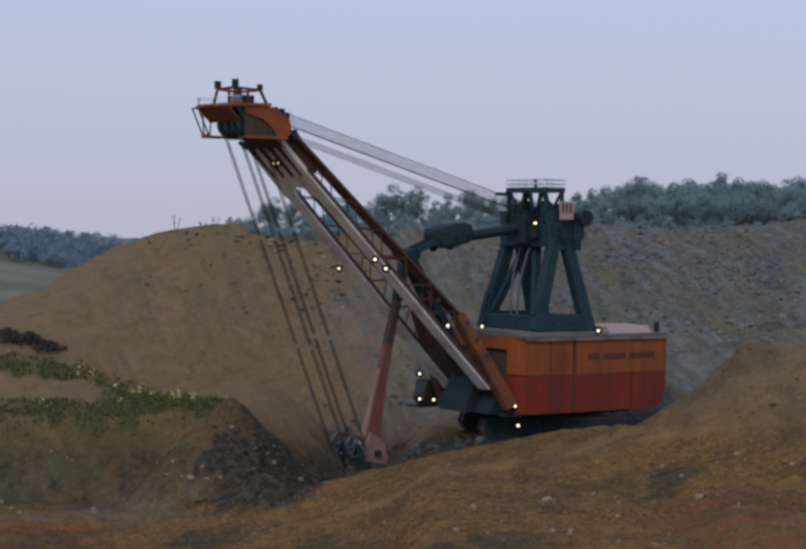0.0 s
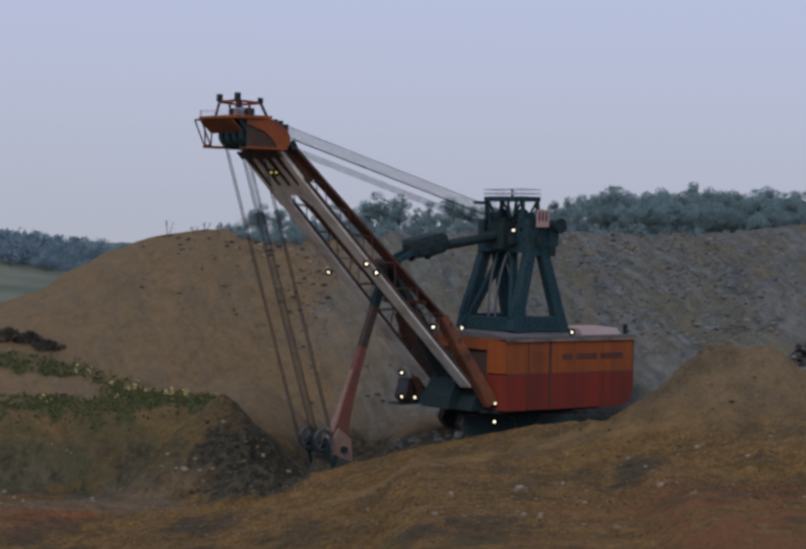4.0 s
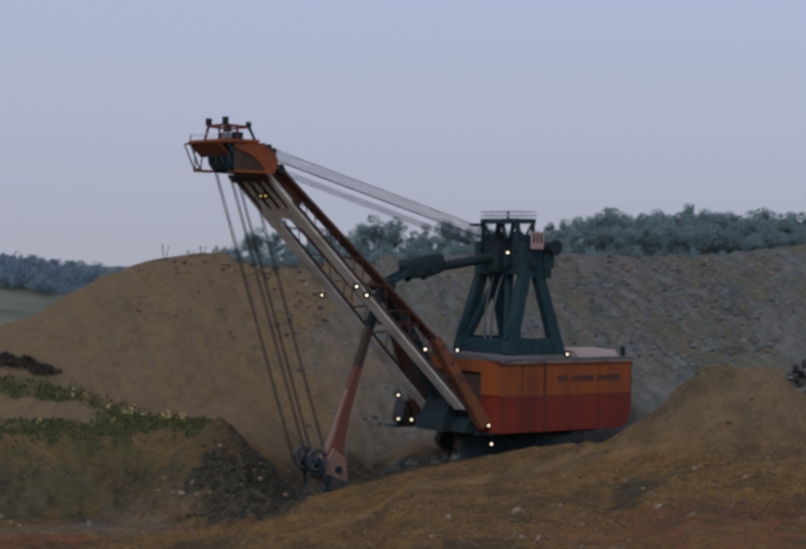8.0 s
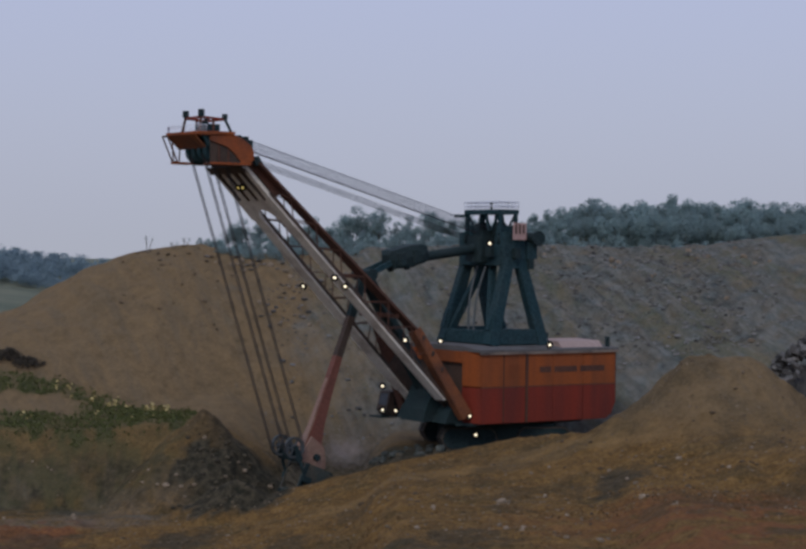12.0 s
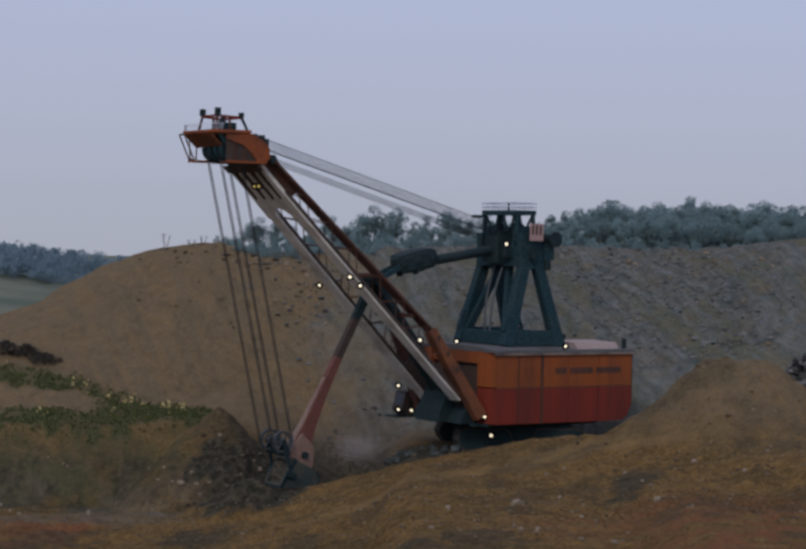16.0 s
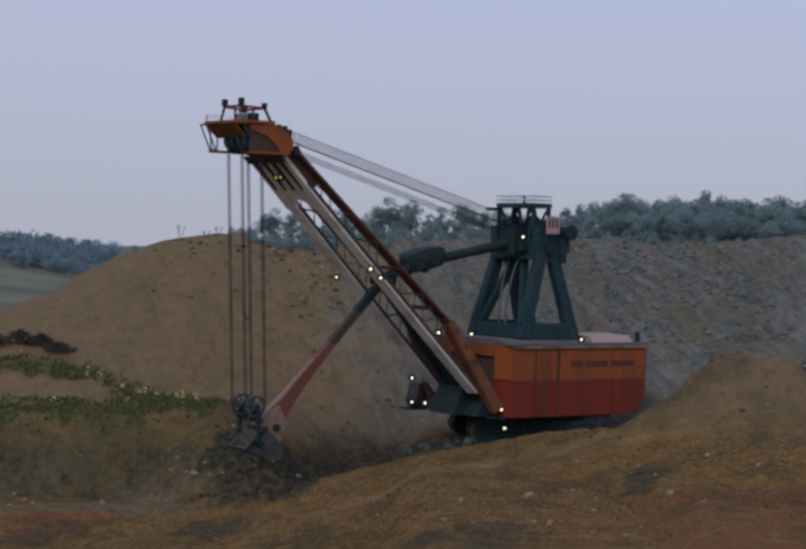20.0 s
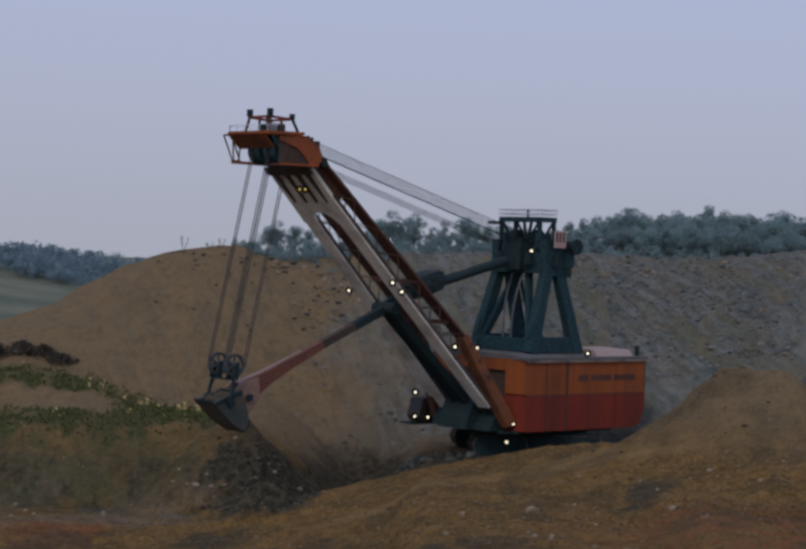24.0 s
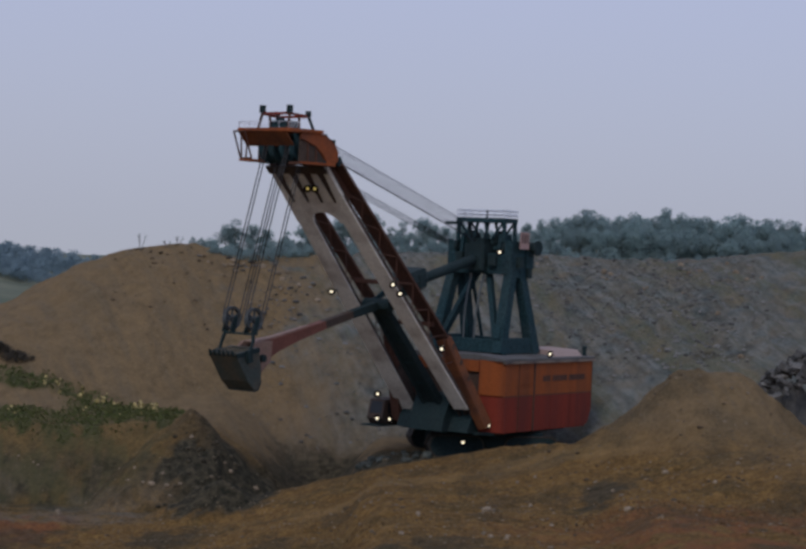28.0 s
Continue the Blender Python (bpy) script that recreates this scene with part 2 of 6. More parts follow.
def step(a, b, x):
    t = np.clip((x - a) / (b - a), 0, 1)
    return t * t * (3 - 2 * t)


def smax(a, b, k=1.5):
    h = np.clip(0.5 + 0.5 * (a - b) / k, 0, 1)
    return b + (a - b) * h + k * h * (1 - h)


def soften(x, xs, ys, width):
    """A broken line, rounded off."""
    return sum(np.interp(x + s * width, xs, ys) for s in (-1, -0.6, -0.3, 0, 0.3, 0.6, 1)) / 7


def ground_height(x, y):
    x, y = np.asarray(x, float), np.asarray(y, float)
    wob = rough(x, y, 14, 4, 3)
    # working floor under the machine, dropping into the cut
    floor = -0.5 - 9.8 * step(-16, -29, x + 2 * wob) - 1.0 * step(-30, -90, x) + 3.0 * step(8, 17, x) * step(-9, -19, y)
    # valley between the camera's hill and the near bank
    crest_y = -31 - 30 * step(0, 36, x)
    crest_z = soften(x, [-120, -70, -47, -34, -21, -5, 9, 20, 33, 60, 90], [-12, -10.2, -8.4, -4.9, -1.1, 2.4, 4.7, 6.2, 8.0, 10.5, 12], 3)
    crest_z = crest_z + 0.6 * rough(x, 0 * x, 7, 3, 21)
    fall = soften(x, [-90, -40, -14, 10, 30, 90], [0.02, 0.06, 0.12, 0.165, 0.24, 0.24], 8)
    near = crest_z - fall * np.maximum(crest_y - y, 0) - (0.55 - 0.5 * step(6, 22, x)) * np.maximum(y - crest_y, 0)
    near = near + 1.0 * rough(x, y, 16, 3, 7) * step(-28, -50, y)
    near = np.where(y < -95, np.maximum(near, -14), near)
    z = smax(floor, near, 1.2)
    # the loose mound beyond the haul road
    mound = soften(x, [2, 8, 12, 16, 19, 22, 24.5, 26.5, 30, 34, 38, 42, 47, 60], [-9, 3.5, 6.8, 9.3, 11.4, 13.8, 16.4, 18.0, 18.8, 18.7, 17.8, 15.2, 11, 10], 1.0) - 0.66 * np.sqrt((y + 41) ** 2 + 4) + 0.35 * wob + 1.1 * rough(x, y, 4, 3, 25)
    z = smax(z, np.maximum(mound, -14), 1.5)
    # the bank on the far side of the cut, with a weedy bench on top
    lip = soften(x, [-140, -94, -72, -55, -48, -40, -30], [0.6, 1.0, 1.7, 2.5, 2.6, -2.0, -12], 3)
    bank = np.where(y < -2, lip + 1.15 * (y + 2), lip + (0.26 - 0.16 * step(-88, -62, x)) * np.minimum(y + 2, 26)) + 0.6 * wob
    z = smax(z, np.maximum(bank, -13), 1.0)
    # dug muck below the dipper
    heap = 5.4 - 0.8 * np.hypot((x + 50.5) * 1.05, (y + 5) * 0.85) ** 1.02 + 1.6 * rough(x, y * 0.5, 3.5, 4, 31)
    z = smax(z, np.maximum(heap, -14), 0.8)
    spill = -2.6 - 0.72 * np.hypot((x + 42) * 0.85, y + 35) + 1.2 * rough(x, y, 3.5, 3, 33)
    z = smax(z, np.maximum(spill, -14), 0.6)
    # spoil ridges behind
    ridge = soften(x, [-150, -122, -108, -99, -88, -77, -62, -51, -35, -13, 14, 33, 50, 62, 95, 150], [9, 13, 16.6, 20, 27.4, 31.8, 34.2, 31.6, 32.4, 34.2, 35, 34, 35.2, 37.2, 41, 43], 4)
    foot = soften(x, [-130, -90, -62, -48, -37, -20, -6, 8, 25, 40, 90], [9, 8.5, 4.6, -3.5, -7, -8, -3, 2, 9.5, 13, 20], 5)
    t = np.clip((y - 18) / 62, 0, 1)
    gully = rough(x * 1.0 + 0.45 * y, y * 0.22, 6, 3, 41)
    slope = foot + (ridge - foot) * (t + 0.08 * np.sin(t * math.pi)) + (1.5 + 1.2 * step(-40, 10, x)) * gully * np.sin(t * math.pi) + 0.9 * wob * t
    slope = slope + (0.8 + 0.8 * step(-55, -30, x)) * rough(x, y, 4.5, 3, 51) * step(0.05, 0.3, t)
    slope = np.where(y < 18, foot - 0.6 * (18 - y) + 0.8 * wob, slope)
    z = smax(z, np.maximum(slope, -16), 1.5)
    # behind the ridges: wooded plateau, and lower fields far off to one side
    back = step(80, 105, y)
    plateau = 33.0 - 2 * step(10, -60, x) + 5 * step(110, 175, y) * step(0, 25, x) - 21 * step(-62, -120, x - 0.12 * (y - 80))
    plateau = plateau + (9.0 * step(-104, -140, x) + 6.0 * step(-138, -178, x)) * step(110, 330, y) - 13 * step(330, 520, y) * step(-110, -40, x) - 14 * step(420, 900, y)
    plateau = plateau + 2.0 * rough(x, y, 60, 3, 61)
    z = z * (1 - back) + np.minimum(plateau, 40) * back
    # ruts of old haul tracks on the near bank
    for bend, slope, shift in ((6.0, 1.0, -63.0), (-12.0, 0.7, -84.0), (20.0, 0.45, -92.0)):
        line = shift - slope * np.maximum(bend - x, 0) * 0.8 + 0.1 * (x - bend)
        for side in (-1.2, 1.2):
            z = z - 0.32 * np.exp(-((y - line - side) / 0.75) ** 2) * step(-45, -30, x) * step(44, 34, x)
    # the camera's own hillside
    r = np.hypot(x - EYE.x, y - EYE.y)
    hill = EYE.z - 1.75 - 0.205 * r + np.where(y < EYE.y, 0.12 * np.minimum(r, 300), 0)
    z = np.where(y < -95, smax(hill, z, 1.0), z)
    return z + 0.22 * rough(x, y, 1.6, 2, 71) + 0.3 * rough(x, y, 1.1, 2, 73) * step(-30, -40, y) + 0.55 * rough(x, y, 4.2, 3, 77) * step(-20, -36, y)


def on_ground(x, y):
    return float(ground_height(np.array([x]), np.array([y]))[0])


# ---- crawler undercarriage ----
BASE_TURN = 12.0


def crawler_base():
    base = thing("crawler_undercarriage", "dark dusty undercarriage with four pairs of tracks under the red shovel", "crawler undercarriage", pose(0, 0, -0.55, 0, 0, 180 + BASE_TURN))
    frame_ = Build()
    frame_.box(-9.0, 9.0, -8.3, 8.3, 1.6, 4.4, 0.8)
    for sx in (-1, 1):
        frame_.box(sx * 6.6 - 1.1, sx * 6.6 + 1.1, -8.6, 8.6, 2.0, 3.6, 0.3)
    part("lower_frame", frame_, BLACK, base)
    part("roller_circle", Build().tube((0, 0, 4.0), (0, 0, 5.0), 8.2, n=40), BLACK, base)
    track = [(-4.4, 0.7), (-3.6, 0.05), (3.6, 0.05), (4.4, 0.7), (4.9, 1.9), (4.4, 3.2), (3.6, 3.8), (-3.6, 3.8), (-4.4, 3.2), (-4.9, 1.9)]
    shoe = Build().box(-0.36, 0.36, -0.85, 0.85, -0.02, 0.16, 0.05).add([], [])
    shoe.box(-0.08, 0.08, -0.85, 0.85, 0.16, 0.26, 0.02)
    shoe_mesh = shoe.mesh("track_shoe", TRACK)
    for sx in (-1, 1):
        for sy in (-1, 1):
            part("leveling_jack", Build().tube((sx * 6.6, sy * 6.6, 1.5), (sx * 6.6, sy * 6.6, 4.6), 1.25, n=18), BLACK, base)
            for dy in (-1.15, 1.15):
                cy = sy * 6.9 + dy
                belt = part("track_frame", Build().prism([(x * 0.93, 0.11 + z * 0.93) for x, z in track], -0.72, 0.72), BLACK, base, at=pose(sx * 6.6, cy, 0))
                pts = [Vector((x, 0, z)) for x, z in track]
                total = sum((pts[(i + 1) % 10] - pts[i]).length for i in range(10))
                count, run, i = 30, 0.0, 0
                for k in range(count):
                    want = total * k / count
                    while run + (pts[(i + 1) % 10] - pts[i]).length < want:
                        run += (pts[(i + 1) % 10] - pts[i]).length
                        i += 1
                    a, b = pts[i], pts[(i + 1) % 10]
                    way = (b - a).normalized()
                    at = a + way * (want - run)
                    s = new("track_shoe", shoe_mesh)
                    s.parent = belt
                    s.matrix_basis = Matrix.Translation(at) @ Matrix(((way.x, 0, way.z, 0), (0, 1, 0, 0), (way.z, 0, -way.x, 0), (0, 0, 0, 1))).to_quaternion().to_matrix().to_4x4()
                for wx in (-3.2, 3.2):
                    part("track_wheel", Build().wheel((wx, 0, 1.9), 1.55, 1.5, 20), BLACK, belt)
    lamp(base, (5.6, 6.3 + 2.7, 2.6), (0, 1, 0.1))
    return base


def lamp(parent, at, facing, size=0.26, glass=None):
    """A round floodlight with its lit lens."""
    at, way = Vector(at), Vector(facing).normalized()
    body = Build().tube(at - way * 0.45, at, size * 0.9, size * 2.7, 14)
    body.tube(at - way * 0.5, at - way * 0.5 + Vector((0, 0, -0.6)), 0.07, n=6)
    b = part("floodlight", body, SOOT, parent)
    part("lens", Build().tube(at + way * 0.01, at + way * 0.09, size, size * 0.8, 14), glass or LENS, b, "lit warm lens")
    return b


# ---- the shovel's upper works ----
FOOT, LEG, REACH = (12.5, 6.2), 27.3, 31.4      # stiff leg's foot, its length, the handle's length
TIP = (57.4, 48.3)                               # axle of the boom point sheaves
RACK_PIVOT = (3.0, 33.8)
BAIL = (4.0, 1.6)                                # bail pin, along and across the handle from the dipper pin
BAIL_LENGTH, ROPE_PIECE = 5.4, 17.0


def boom_point(x, y, depth=0.0):
    """On the boom's front plane at x, or depth metres behind it."""
    k = depth / math.sqrt(2)
    return (x - k, y, x - 7.2 + k)


def house(shovel):
    # side walls: upper orange and lower red sheets between dark posts
    for sy in (-1, 1):
        y0, y1 = (11.2, 11.5) if sy > 0 else (-11.5, -11.2)
        for xa, xb in ((-17.8, -10.53), (-10.47, -3.93), (-3.87, 1.5), (2.1, 6.6), (6.8, 11.2)):
            part("upper_wall_sheet", Build().box(xa, xb, y0, y1, 10.55, 16.0, 0.08), ORANGE, shovel)
            if xa > -12:
                part("lower_wall_sheet", Build().box(xa, xb, y0, y1, 4.4, 10.35, 0.08), RED, shovel)
            else:
                part("lower_wall_sheet", Build().prism([(xa, 10.35), (xb, 10.35), (xb, 4.4), (-15.6, 4.4), (-17.0, 5.2), (xa, 7.3)], y0, y1), RED, shovel)
        part("wall_post", Build().box(1.55, 2.05, y0 - 0.02, y1 + 0.1 * sy + 0.02, 4.35, 16.0, 0.05), BOOM_RED, shovel)
        for px in (-17.95, 6.62):
            part("wall_post", Build().box(px, px + 0.15, y0 - 0.01, y1 + 0.05, 4.6 if px > 0 else 7.4, 16.0, 0.03), BOOM_RED, shovel)
        part("belt_rail", Build().box(-17.9, 11.25, min(y0, y1 + 0.06 * sy), max(y1, y0 + 0.06), 10.36, 10.54, 0.03), BOOM_RED, shovel)
        part("gutter", Build().box(-18.3, 11.7, min(sy * 11.2, sy * 11.85), max(sy * 11.2, sy * 11.85), 15.95, 16.35, 0.1), ROOF_EDGE, shovel)
    for xa, xb in ((-3.4, -0.9), (-9.1, -4.1), (-15.3, -9.8)):
        part("name_bar", Build().box(xa, xb, 11.5, 11.54, 12.75, 13.75, 0.02), BOOM_RED, shovel, "dark painted lettering bar")
    # a door and louvres in the forward sheets
    d = part("side_door", Build().box(7.6, 9.0, 11.5, 11.56, 10.7, 13.6, 0.03), ORANGE, shovel, "orange sheet door")
    part("handle", Build().tube((7.8, 11.56, 12.0), (7.8, 11.66, 12.0), 0.06, n=6), BLACK, d)
    for k in range(5):
        part("louvre", Build().beam((3.0, 11.52, 12.1 + k * 0.5), (5.8, 11.52, 12.1 + k * 0.5), 0.1, 0.2), ORANGE, shovel)
    # rear wall with counterweight
    part("rear_wall", Build().box(-18.1, -17.8, -11.2, 11.2, 10.55, 16.0), ORANGE, shovel)
    part("counterweight", Build().prism([(-17.8, 10.35), (-18.3, 10.35), (-18.3, 7.2), (-17.0, 5.0), (-15.6, 4.4), (-15.0, 4.4), (-15.0, 10.35)], -11.15, 11.15), RED, shovel)
    # front bays either side of the boom feet, and the recess between
    for sy in (-1, 1):
        part("front_bay_sheet", Build().ring([[(11.25, sy * 11.2, z), (12.1, sy * 7.0, z), (11.8, sy * 7.0, z), (10.95, sy * 11.2, z)] for z in (10.55, 16.4)]), ORANGE, shovel)
        part("front_bay_sheet", Build().ring([[(11.25, sy * 11.2, z), (12.1, sy * 7.0, z), (11.8, sy * 7.0, z), (10.95, sy * 11.2, z)] for z in (4.4, 10.35)]), RED, shovel)
        part("bay_return", Build().box(11.4, 11.85, min(sy * 7.0, sy * 6.7), max(sy * 7.0, sy * 6.7), 4.4, 16.6), RED, shovel)
    # the recess is shallow, so its shade is put into the wall colour
    part("front_wall", Build().box(11.1, 11.4, -6.7, 6.7, 4.4, 16.3), BOOM_DARK, shovel, "dark front wall behind the boom foot, recess shade in its colour")
    part("front_gallery", Build().box(11.42, 11.95, -6.68, 6.68, 14.4, 16.3, 0.1), ORANGE, shovel)
    part("deck_plate", Build().box(-14.0, 13.5, -9.8, 9.8, 3.9, 4.38, 2.5), BLACK, shovel)
    # cambered roof in sheets
    edges = [-18.4, -12.6, -6.8, -1.0, 4.8, 11.9]
    for a, b in zip(edges, edges[1:]):
        roof = Build().ring([[(x, -11.7, 16.35), (x, -11.7, 16.75), (x, -6, 17.25), (x, 6, 17.25), (x, 11.7, 16.75), (x, 11.7, 16.35)] for x in (a + 0.05, b - 0.05)])
        part("roof_sheet", roof, ROOF, shovel)
    part("roof_hatch", Build().ring([[(x, y, z) for y, z in ((2.4, 17.15), (10.6, 16.8), (9.6, 17.9), (3.4, 18.1))] for x in (-15.6, -6.4)]), ROOF_WHITE, shovel, "pale raised roof hatch")
    for x, y in ((-17.0, 10.2), (-16.2, -6.0), (-2.0, -8.0)):
        part("roof_vent", Build().tube((x, y, 16.8), (x, y, 18.3), 0.4, n=12).tube((x, y, 18.3), (x, y, 18.6), 0.6, 0.35, 12), BLACK, shovel)
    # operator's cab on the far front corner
    cab = part("operator_cab", Build().prism([(8.0, 4.2), (15.0, 4.2), (16.0, 5.2), (15.2, 8.4), (9.0, 8.6), (8.0, 8.0)], -13.2, -10.0), BOOM_DARK, shovel, "dark operator's cab")
    part("window", Build().ring([[(15.72, y, 6.0), (15.22, y, 8.0), (15.32, y, 8.05), (15.82, y, 6.05)] for y in (-12.8, -10.4)]), GLASS, cab)
    part("window", Build().box(10.0, 14.4, -10.0, -9.94, 6.0, 7.9), GLASS, cab)
    part("cab_platform", Build().box(8.0, 17.2, -13.6, -9.8, 3.9, 4.15), BLACK, cab)
    for x in (15.2, 17.0):
        part("rail_post", Build().tube((x, -9.9, 4.15), (x, -9.9, 5.2), 0.06, n=6), BLACK, cab)


def gantry(shovel):
    for sy in (-1, 1):
        part("gantry_sill", Build().beam((-5.0, sy * 6.7, 18.6), (6.4, sy * 6.7, 18.6), 1.2, 2.7), NAVY, shovel)
    part("gantry_sill", Build().beam((6.0, -6.7, 18.5), (6.0, 6.7, 18.5), 1.2, 2.3, (1, 0, 0)), NAVY, shovel)
    part("gantry_sill", Build().beam((-4.6, -6.7, 18.5), (-4.6, 6.7, 18.5), 1.2, 2.3, (1, 0, 0)), NAVY, shovel)
    for sy in (-1, 1):
        part("gantry_leg", Build().beam((6.1, sy * 6.7, 17.2), (1.7, sy * 5.8, 32.6), 1.9, 2.3, w2=1.6, h2=1.9), NAVY, shovel)
        part("gantry_leg", Build().beam((-5.0, sy * 6.7, 17.2), (-0.3, sy * 5.8, 32.6), 1.9, 2.2, w2=1.6, h2=1.9), NAVY, shovel)
        part("corner_brace", Build().beam((5.9, sy * 6.2, 18.0), (1.4, sy * 0.9, 32.0), 0.9, 1.3), NAVY, shovel)
        part("foot_gusset", Build().prism([(3.4, 19.9), (6.9, 19.9), (5.7, 23.2), (5.2, 23.2)], sy * 6.6 - 0.5, sy * 6.6 + 0.5), NAVY, shovel)
        # head of the gantry
        part("head_girder", Build().box(-1.4, 3.4, sy * 5.9 - 0.7, sy * 5.9 + 0.7, 30.4, 36.6, 0.2), NAVY, shovel)
        part("head_plate", Build().prism([(-1.0, 33.6), (3.2, 33.6), (2.8, 37.8), (-0.4, 37.8)], sy * 3.9 - 0.3, sy * 3.9 + 0.3), NAVY, shovel)
        for x in (-0.6, 2.9):
            part("head_post", Build().beam((x, sy * 4.8, 36.4), (x * 0.95 + 0.1, sy * 4.7, 40.0), 0.55, 0.6), NAVY, shovel)
            part("head_post", Build().beam((x, sy * 1.5, 36.8), (x * 0.95 + 0.1, sy * 0.7, 40.0), 0.4, 0.45), NAVY, shovel)
            part("head_knee_brace", Build().beam((x, sy * 2.2, 36.8), (x, sy * 4.5, 39.8), 0.3, 0.35), NAVY, shovel)
        part("sheave", Build().wheel((1.2, sy * 2.7, 36.9), 1.5, 0.8, 20), BLACK, shovel)
        part("sheave", Build().wheel((2.2, sy * 5.1, 35.4), 1.2, 0.7, 20), BLACK, shovel)
    part("head_crossbeam", Build().beam((2.8, -6.0, 32.6), (2.8, 6.0, 32.6), 1.4, 3.6, (1, 0, 0)), NAVY, shovel)
    part("head_crossbeam", Build().beam((-0.7, -6.0, 32.6), (-0.7, 6.0, 32.6), 1.4, 3.6, (1, 0, 0)), NAVY, shovel)
    part("head_crossbeam", Build().beam((1.2, -5.4, 35.8), (1.2, 5.4, 35.8), 1.6, 1.8, (1, 0, 0)), NAVY, shovel)
    part("rack_housing", Build().box(-1.8, 5.2, -2.0, 2.0, 31.4, 36.0, 0.4), BLACK, shovel)
    part("housing_cover", Build().box(0.2, 4.4, -1.4, 1.4, 36.0, 36.9, 0.4), BLACK, shovel)
    drum = part("winch_drum", Build().tube((-3.0, 4.0, 35.6), (-3.0, 8.0, 35.6), 1.05, n=20), BLACK, shovel)
    part("drum_flange", Build().tube((-3.0, 7.9, 35.6), (-3.0, 8.2, 35.6), 1.35, n=20), BLACK, drum)
    part("drum_bracket", Build().box(-3.6, -1.4, 4.2, 5.0, 33.4, 36.0), NAVY, shovel)
    part("drum_bracket", Build().box(-3.6, -1.4, 6.2, 7.0, 32.0, 35.0), NAVY, shovel)
    part("top_platform", Build().box(-1.1, 3.5, -5.0, 5.0, 39.7, 40.5, 0.15), NAVY, shovel)
    part("platform_wing", Build().box(3.0, 4.6, -6.6, -4.9, 39.2, 39.7, 0.15), NAVY, shovel)
    rail = Build()
    ring_ = [(-1.0, -4.9), (3.4, -4.9), (3.4, 4.9), (-1.0, 4.9)]
    for (xa, ya), (xb, yb) in zip(ring_, ring_[1:] + ring_[:1]):
        for z in (41.1, 41.8):
            rail.tube((xa, ya, z), (xb, yb, z), 0.11, n=6)
        for k in range(6):
            x, y = xa + (xb - xa) * k / 6, ya + (yb - ya) * k / 6
            rail.tube((x, y, 40.5), (x, y, 41.8), 0.07, n=6)
    part("platform_rail", rail, RAIL, shovel, "thin pale handrail")
    part("beacon", Build().tube((1.2, 0, 40.6), (1.2, 0, 42.0), 0.22, n=8), BLACK, shovel)
    sign = part("sign_board", Build().box(-0.6, 2.3, 7.6, 7.75, 35.3, 38.2), SIGN, shovel, "faded pinkish board with dark bars")
    for x in (0.1, 0.9, 1.7):
        part("bar", Build().box(x - 0.2, x + 0.2, 7.75, 7.79, 36.3, 37.9, 0.02), BOOM_DARK, sign)
    part("sign_arm", Build().beam((0.9, 5.4, 36.4), (0.9, 7.6, 36.4), 0.3, 0.4, (1, 0, 0)), NAVY, shovel)
    for x, y, z in ((4.0, 3.4, 33.2), (4.0, -3.4, 33.6), (-1.9, -2.6, 34.0), (1.0, 6.9, 33.0), (-2.2, 6.6, 31.2)):
        part("junction_box", Build().box(x - 0.6, x + 0.6, y - 0.7, y + 0.7, z - 0.9, z + 0.9, 0.15), BLACK, shovel)
    for x0, x1, y in ((2.6, 5.6, 1.2), (2.4, 4.6, -1.6)):
        sag = [Vector((x0 + (x1 - x0) * k / 6 + 0.9 * math.sin(k / 6 * math.pi), y, 32.0 - 13.5 * k / 6)) for k in range(7)]
        cable = Build().ring([[p + Vector((0.2 * math.cos(i * math.tau / 8), 0.2 * math.sin(i * math.tau / 8), 0)) for i in range(8)] for p in sag])
        part("supply_cable", cable, CABLE, shovel, "pale hanging supply cable")
    # gantry stays down to the rear deck
    for sy in (-1, 1):
        part("rear_stay", Build().beam((-0.9, sy * 4.6, 33.0), (-6.4, sy * 4.4, 17.2), 0.45, 0.5), NAVY, shovel)


def boom_edge(side, face):
    """Two ends (front-plane x, y, depth) of a boom chord's centre line: the legs draw together towards the head, and the back chords come in to the front."""
    ends = {("near", "front"): ((13.0, 6.2, -0.35), (52.6, 3.15, -0.15)), ("far", "front"): ((13.0, -6.35, 0.4), (52.6, -5.1, 0.05)),
            ("near", "back"): ((23.6, 5.05, 4.5), (52.4, 4.95, 1.75)), ("far", "back"): ((23.6, -5.4, 4.8), (52.4, -5.5, 2.9))}
    return ends[side, face]


def on_chord(side, face, x, dy=0.0, dd=0.0):
    (x0, y0, d0), (x1, y1, d1) = boom_edge(side, face)
    k = (x - x0) / (x1 - x0)
    return boom_point(x, y0 + (y1 - y0) * k + dy, d0 + (d1 - d0) * k + dd)


